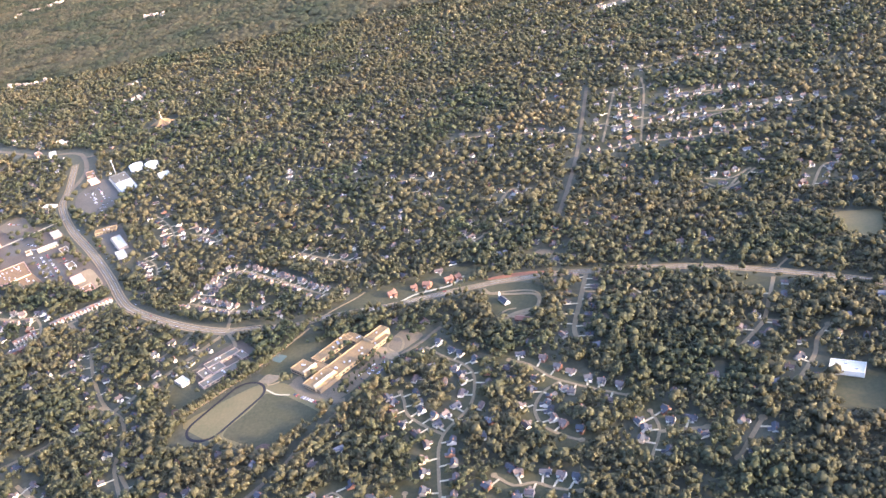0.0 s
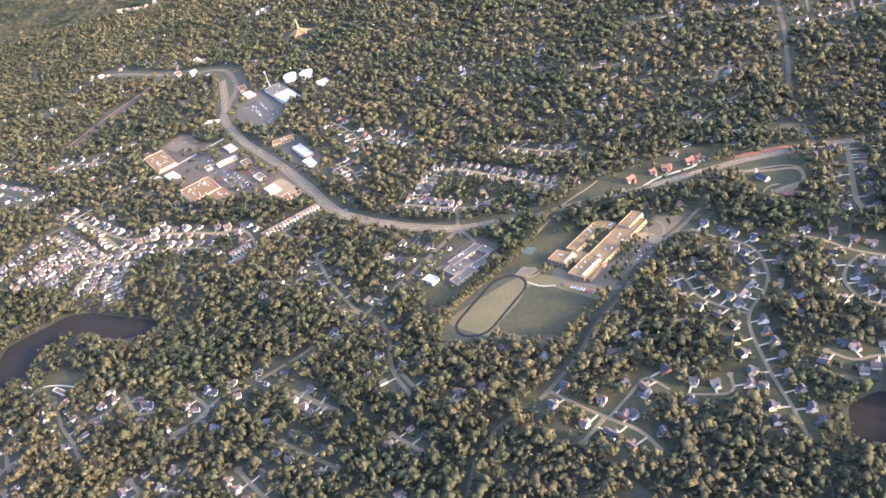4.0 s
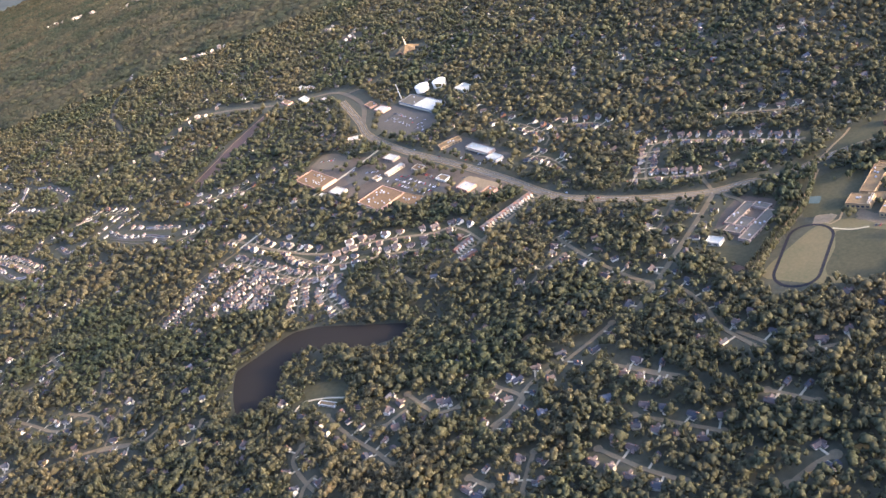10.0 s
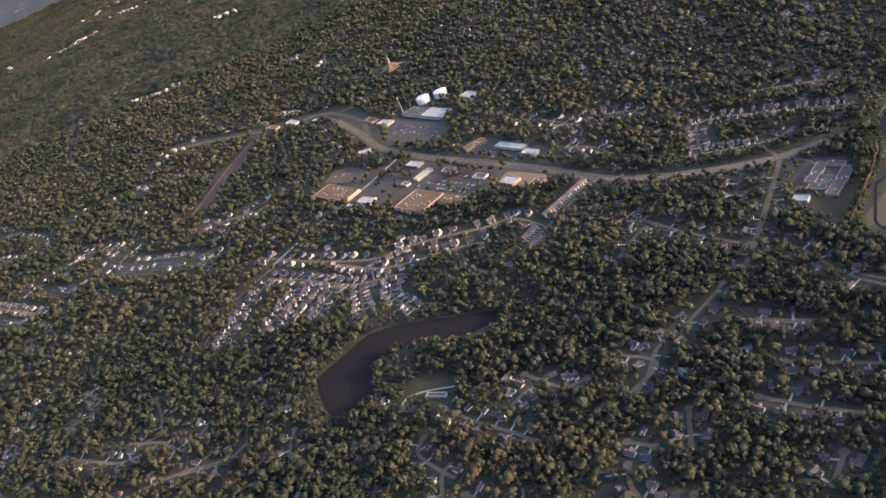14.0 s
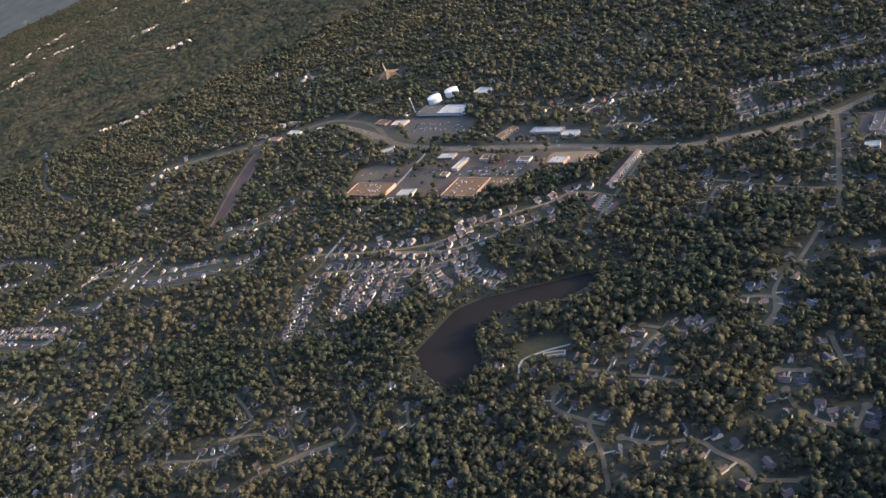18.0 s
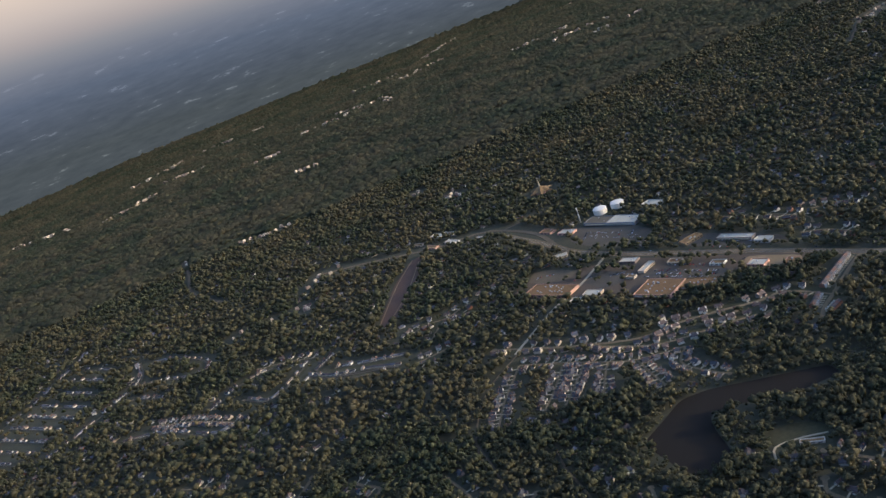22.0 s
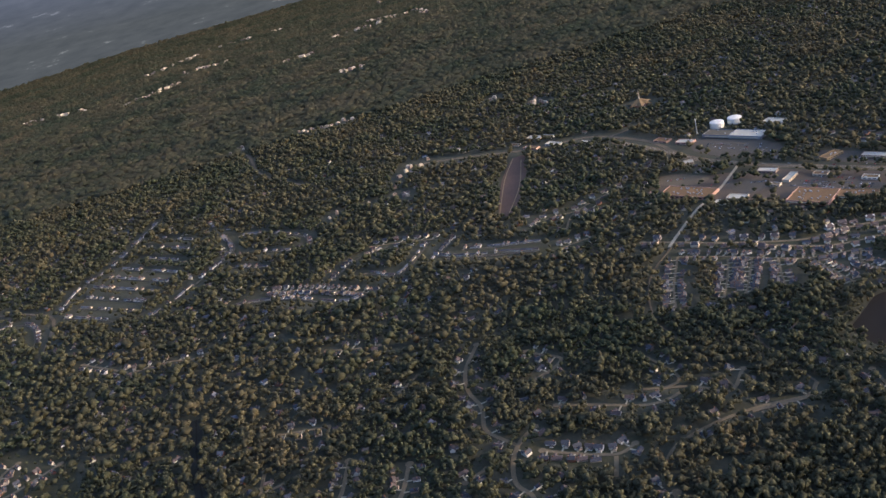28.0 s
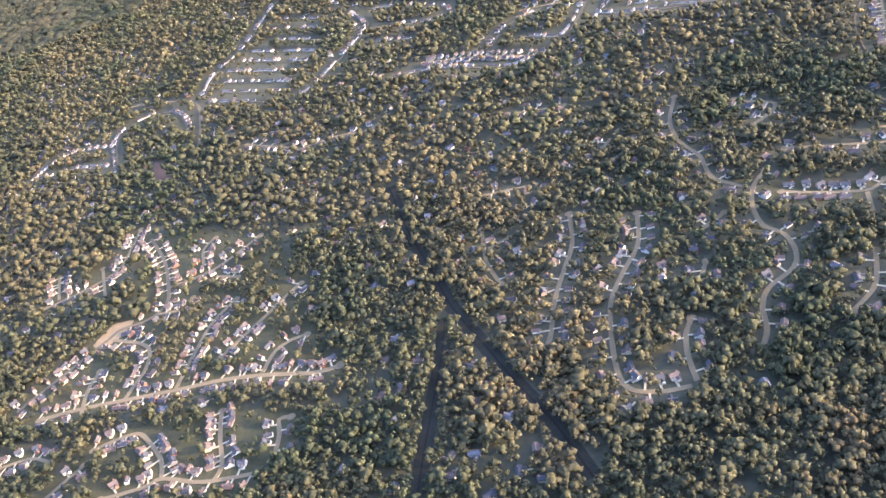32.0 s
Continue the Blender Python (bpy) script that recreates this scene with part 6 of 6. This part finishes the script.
def scatter(y0, y1, step, seed, keep=1.0):
    """Jittered spots between two lines of the plan, off roads, yards and water."""
    r = np.random.RandomState(seed)
    ys = np.arange(y0, y1, step)
    out = []
    for y in ys:
        left, right = -1500 - 0.2 * max(0, y - 650), 330 + 0.43 * max(-100, y - 420) + 0.57 * max(0, y - 1650)
        x = np.arange(left, right, step) + (step / 2 if int(y / step) % 2 else 0)
        out.append(np.stack((x, np.full(len(x), y)), 1))
    p = np.vstack(out)
    p += (r.rand(len(p), 2) - 0.5) * step * 0.95
    i = np.floor((p[:, 0] - X0) / CELL).astype(int)
    j = np.floor((p[:, 1] - Y0) / CELL).astype(int)
    ok = (i >= 0) & (i < NX) & (j >= 0) & (j < NY)
    free = np.full(len(p), keep)
    free[ok] = np.where(taken[i[ok], j[ok]], 0.0, thin[i[ok], j[ok]] * keep)
    if y1 > 1400:
        for cx, cy, cr in FAR_CLEAR:
            free[(p[:, 0] - cx) ** 2 + (p[:, 1] - cy) ** 2 < cr * cr] = 0.0
    gap = np.array([noise.noise((x * 0.022, y * 0.022, 5.0)) + 0.6 * noise.noise((x * 0.06, y * 0.06, 9.0)) for x, y in p])
    return p[r.rand(len(p)) < free * np.clip(1.18 + 1.1 * gap, 0.35, 1.0)]


def canopy(name, label, y0, y1, seed):
    """The leafy understorey between far crowns: one uneven sheet, open round the far houses."""
    r = np.random.RandomState(seed)
    step = 11.0
    ys = np.arange(y0, y1, step)
    xs = np.arange(-2150.0, 2950.0, step)
    x, y = np.meshgrid(xs, ys)
    x, y = x + (np.arange(len(ys)) % 2)[:, None] * step / 2, y.copy()
    x += (r.rand(*x.shape) - 0.5) * step * 0.8
    y += (r.rand(*y.shape) - 0.5) * step * 0.8
    swell = sum(a * np.sin(x * fx + y * fy + p) for a, fx, fy, p in ((0.5, 0.021, 0.013, 1.0), (0.5, -0.012, 0.027, 2.0), (0.4, 0.043, -0.031, 0.5), (0.4, 0.017, 0.051, 4.0)))
    z = 3.6 + 0.5 * swell + 0.9 * r.randn(*x.shape)
    tint = np.clip(0.45 + 0.16 * swell + 0.2 * r.randn(*x.shape), 0, 1)
    for cx, cy, cr in FAR_CLEAR:
        z[(x - cx) ** 2 + (y - cy) ** 2 < cr * cr] = -0.5
    z[0] = -0.5
    nx = len(xs)
    i = (np.arange(len(ys) - 1)[:, None] * nx + np.arange(nx - 1)).ravel()
    left, right = -1500 - 0.2 * (y - 650), 330 + 0.43 * (y - 420) + 0.57 * np.maximum(0, y - 1650)
    seen = ((x > left) & (x < right) & (np.hypot(x - CENTRE[0], y - CENTRE[1]) < 3720)).ravel()
    i = i[seen[i]]
    tris = np.vstack((np.stack((i, i + 1, i + nx + 1), 1), np.stack((i, i + nx + 1, i + nx), 1)))
    me = big_mesh(name, np.stack((x.ravel(), y.ravel(), z.ravel()), 1), tris, LEAVES, tint.ravel(), True)
    return tagged(new(name, me), label, "trees", kind="stuff")


near_shapes = [clump_tree(k, 4, 3, 0.36) for k in range(8)]
mid_shapes = [clump_tree(40 + k, 2, 0, 0.5) for k in range(6)]
rear_shapes = [clump_tree(60 + k, 1, 0, 0.5) for k in range(4)]
far_shapes = [(v[:5], f[:4]) for v, f in (clump_tree(70 + k, 1, 0, 0.5) for k in range(6))]   # the upper half of a crown
near2_shapes = [clump_tree(20 + k, 3, 1, 0.36) for k in range(8)]
spots = scatter(370, 540, 3.8, 1)

# single trees stand in for the joined wood where the camera passes nearest
def lone_tree(seed):
    r = np.random.RandomState(seed)
    bm = bmesh.new()
    bmesh.ops.create_cone(bm, cap_ends=True, segments=7, radius1=0.28, radius2=0.1, depth=4.0, matrix=Matrix.Translation((0, 0, 2.0)))
    for k in range(5):
        a = k * 1.3 + r.rand()
        m = Matrix.Translation((0, 0, 1.8 + 0.4 * k)) @ Matrix.Rotation(a, 4, "Z") @ Matrix.Rotation(radians(50), 4, "Y") @ Matrix.Translation((0, 0, 1.0))
        bmesh.ops.create_cone(bm, cap_ends=False, segments=5, radius1=0.1, radius2=0.03, depth=2.0, matrix=m)
    trunk = solid("trunk", bm, BARK)
    v, f = clump_tree(seed, 9, 30, 0.26)
    v = v * np.array([2.2, 2.2, 2.7])
    crown = big_mesh("crown", v, f, LEAVES, np.full(len(v), r.rand()), True)
    ob = thing("tree", Matrix(), "broadleaf tree with a rounded uneven crown", "tree", "trees of the near woods")
    part("trunk", trunk, None, ob)
    part("crown", crown, None, ob)
    return ob


seen = (spots[:, 1] > 420) & (spots[:, 1] < 480) & (spots[:, 0] > -1000) & (spots[:, 0] < -150)
single = np.nonzero(seen)[0][::18][:140]
stand = [lone_tree(200 + k) for k in range(8)]
rt = random.Random(3)
for k, i in enumerate(single):
    s = rt.uniform(0.75, 1.25)
    m = Matrix.Translation((*spots[i], 0)) @ Matrix.Rotation(rt.uniform(0, 6.28), 4, "Z")
    ob = stand[k] if k < 8 else copy_thing(stand[k % 8], m)
    ob.matrix_basis = m @ Matrix.Diagonal((s, s, s * rt.uniform(0.9, 1.15), 1))

def tree_row(points, step, size, label):
    """A planted row of slender trees."""
    for q in curve(points, step):
        m = Matrix.Translation((q.x + rt.uniform(-0.5, 0.5), q.y + rt.uniform(-0.5, 0.5), 0)) @ Matrix.Rotation(rt.uniform(0, 6.28), 4, "Z")
        s = size * rt.uniform(0.75, 1.15)
        ob = copy_thing(stand[rt.randrange(8)], m)
        ob.matrix_basis = m @ Matrix.Diagonal((s * 0.8, s * 0.8, s * rt.uniform(1.0, 1.3), 1))
        tagged(ob, label, "tree", "planted tree rows")


tree_row([(-259, 511), (-233, 537), (-211, 558), (-200, 572), (-180, 609)], 2.9, 1.0, "slender tree in the row beside the track")
tree_row([(-263, 515), (-237, 541), (-215, 562), (-204, 576)], 3.2, 0.9, "slender tree in the row behind the older school")
tree_row([(-190, 445), (-179, 462), (-166, 482)], 3.0, 0.9, "slender tree in the row along the field")
tree_row([(-168, 581), (-156, 592), (-142, 603)], 3.0, 1.0, "slender tree in the row behind the school")
tree_row([(-144, 606), (-130, 603), (-109, 599)], 3.2, 0.8, "slender tree in the row along the grass")
tree_row([(-148, 515), (-139, 528), (-129, 541), (-120, 553)], 4.2, 0.6, "small round tree on the school car park")
tree_row([(-139, 517), (-131, 528), (-121, 541), (-114, 551)], 4.2, 0.6, "small round tree between the parking bays")
keep = np.ones(len(spots), bool)
keep[single] = False
forest("near_woods", "dense mixed broadleaf woods in low sun", near_shapes, spots[keep], 2.35, 6.0, 2)
forest("near_woods", "dense mixed woods between the streets in low sun", near2_shapes, np.vstack((scatter(290, 370, 3.9, 10), scatter(540, 760, 3.9, 9))), 2.4, 6.1, 8)
forest("middle_woods", "dense broadleaf woods between the estates", mid_shapes, scatter(760, 1650, 5.5, 3), 3.3, 6.6, 4)
canopy("far_understorey", "closed leafy understorey of the far woods", 1640, 3700, 6)
forest("far_woods", "far woods reaching to the horizon", far_shapes, scatter(1650, 3720, 8.0, 5), 4.6, 7.0, 6)
forest("rear_woods", "broadleaf woods under the flight path", rear_shapes, scatter(-420, 290, 8.6, 12), 5.0, 6.6, 13)
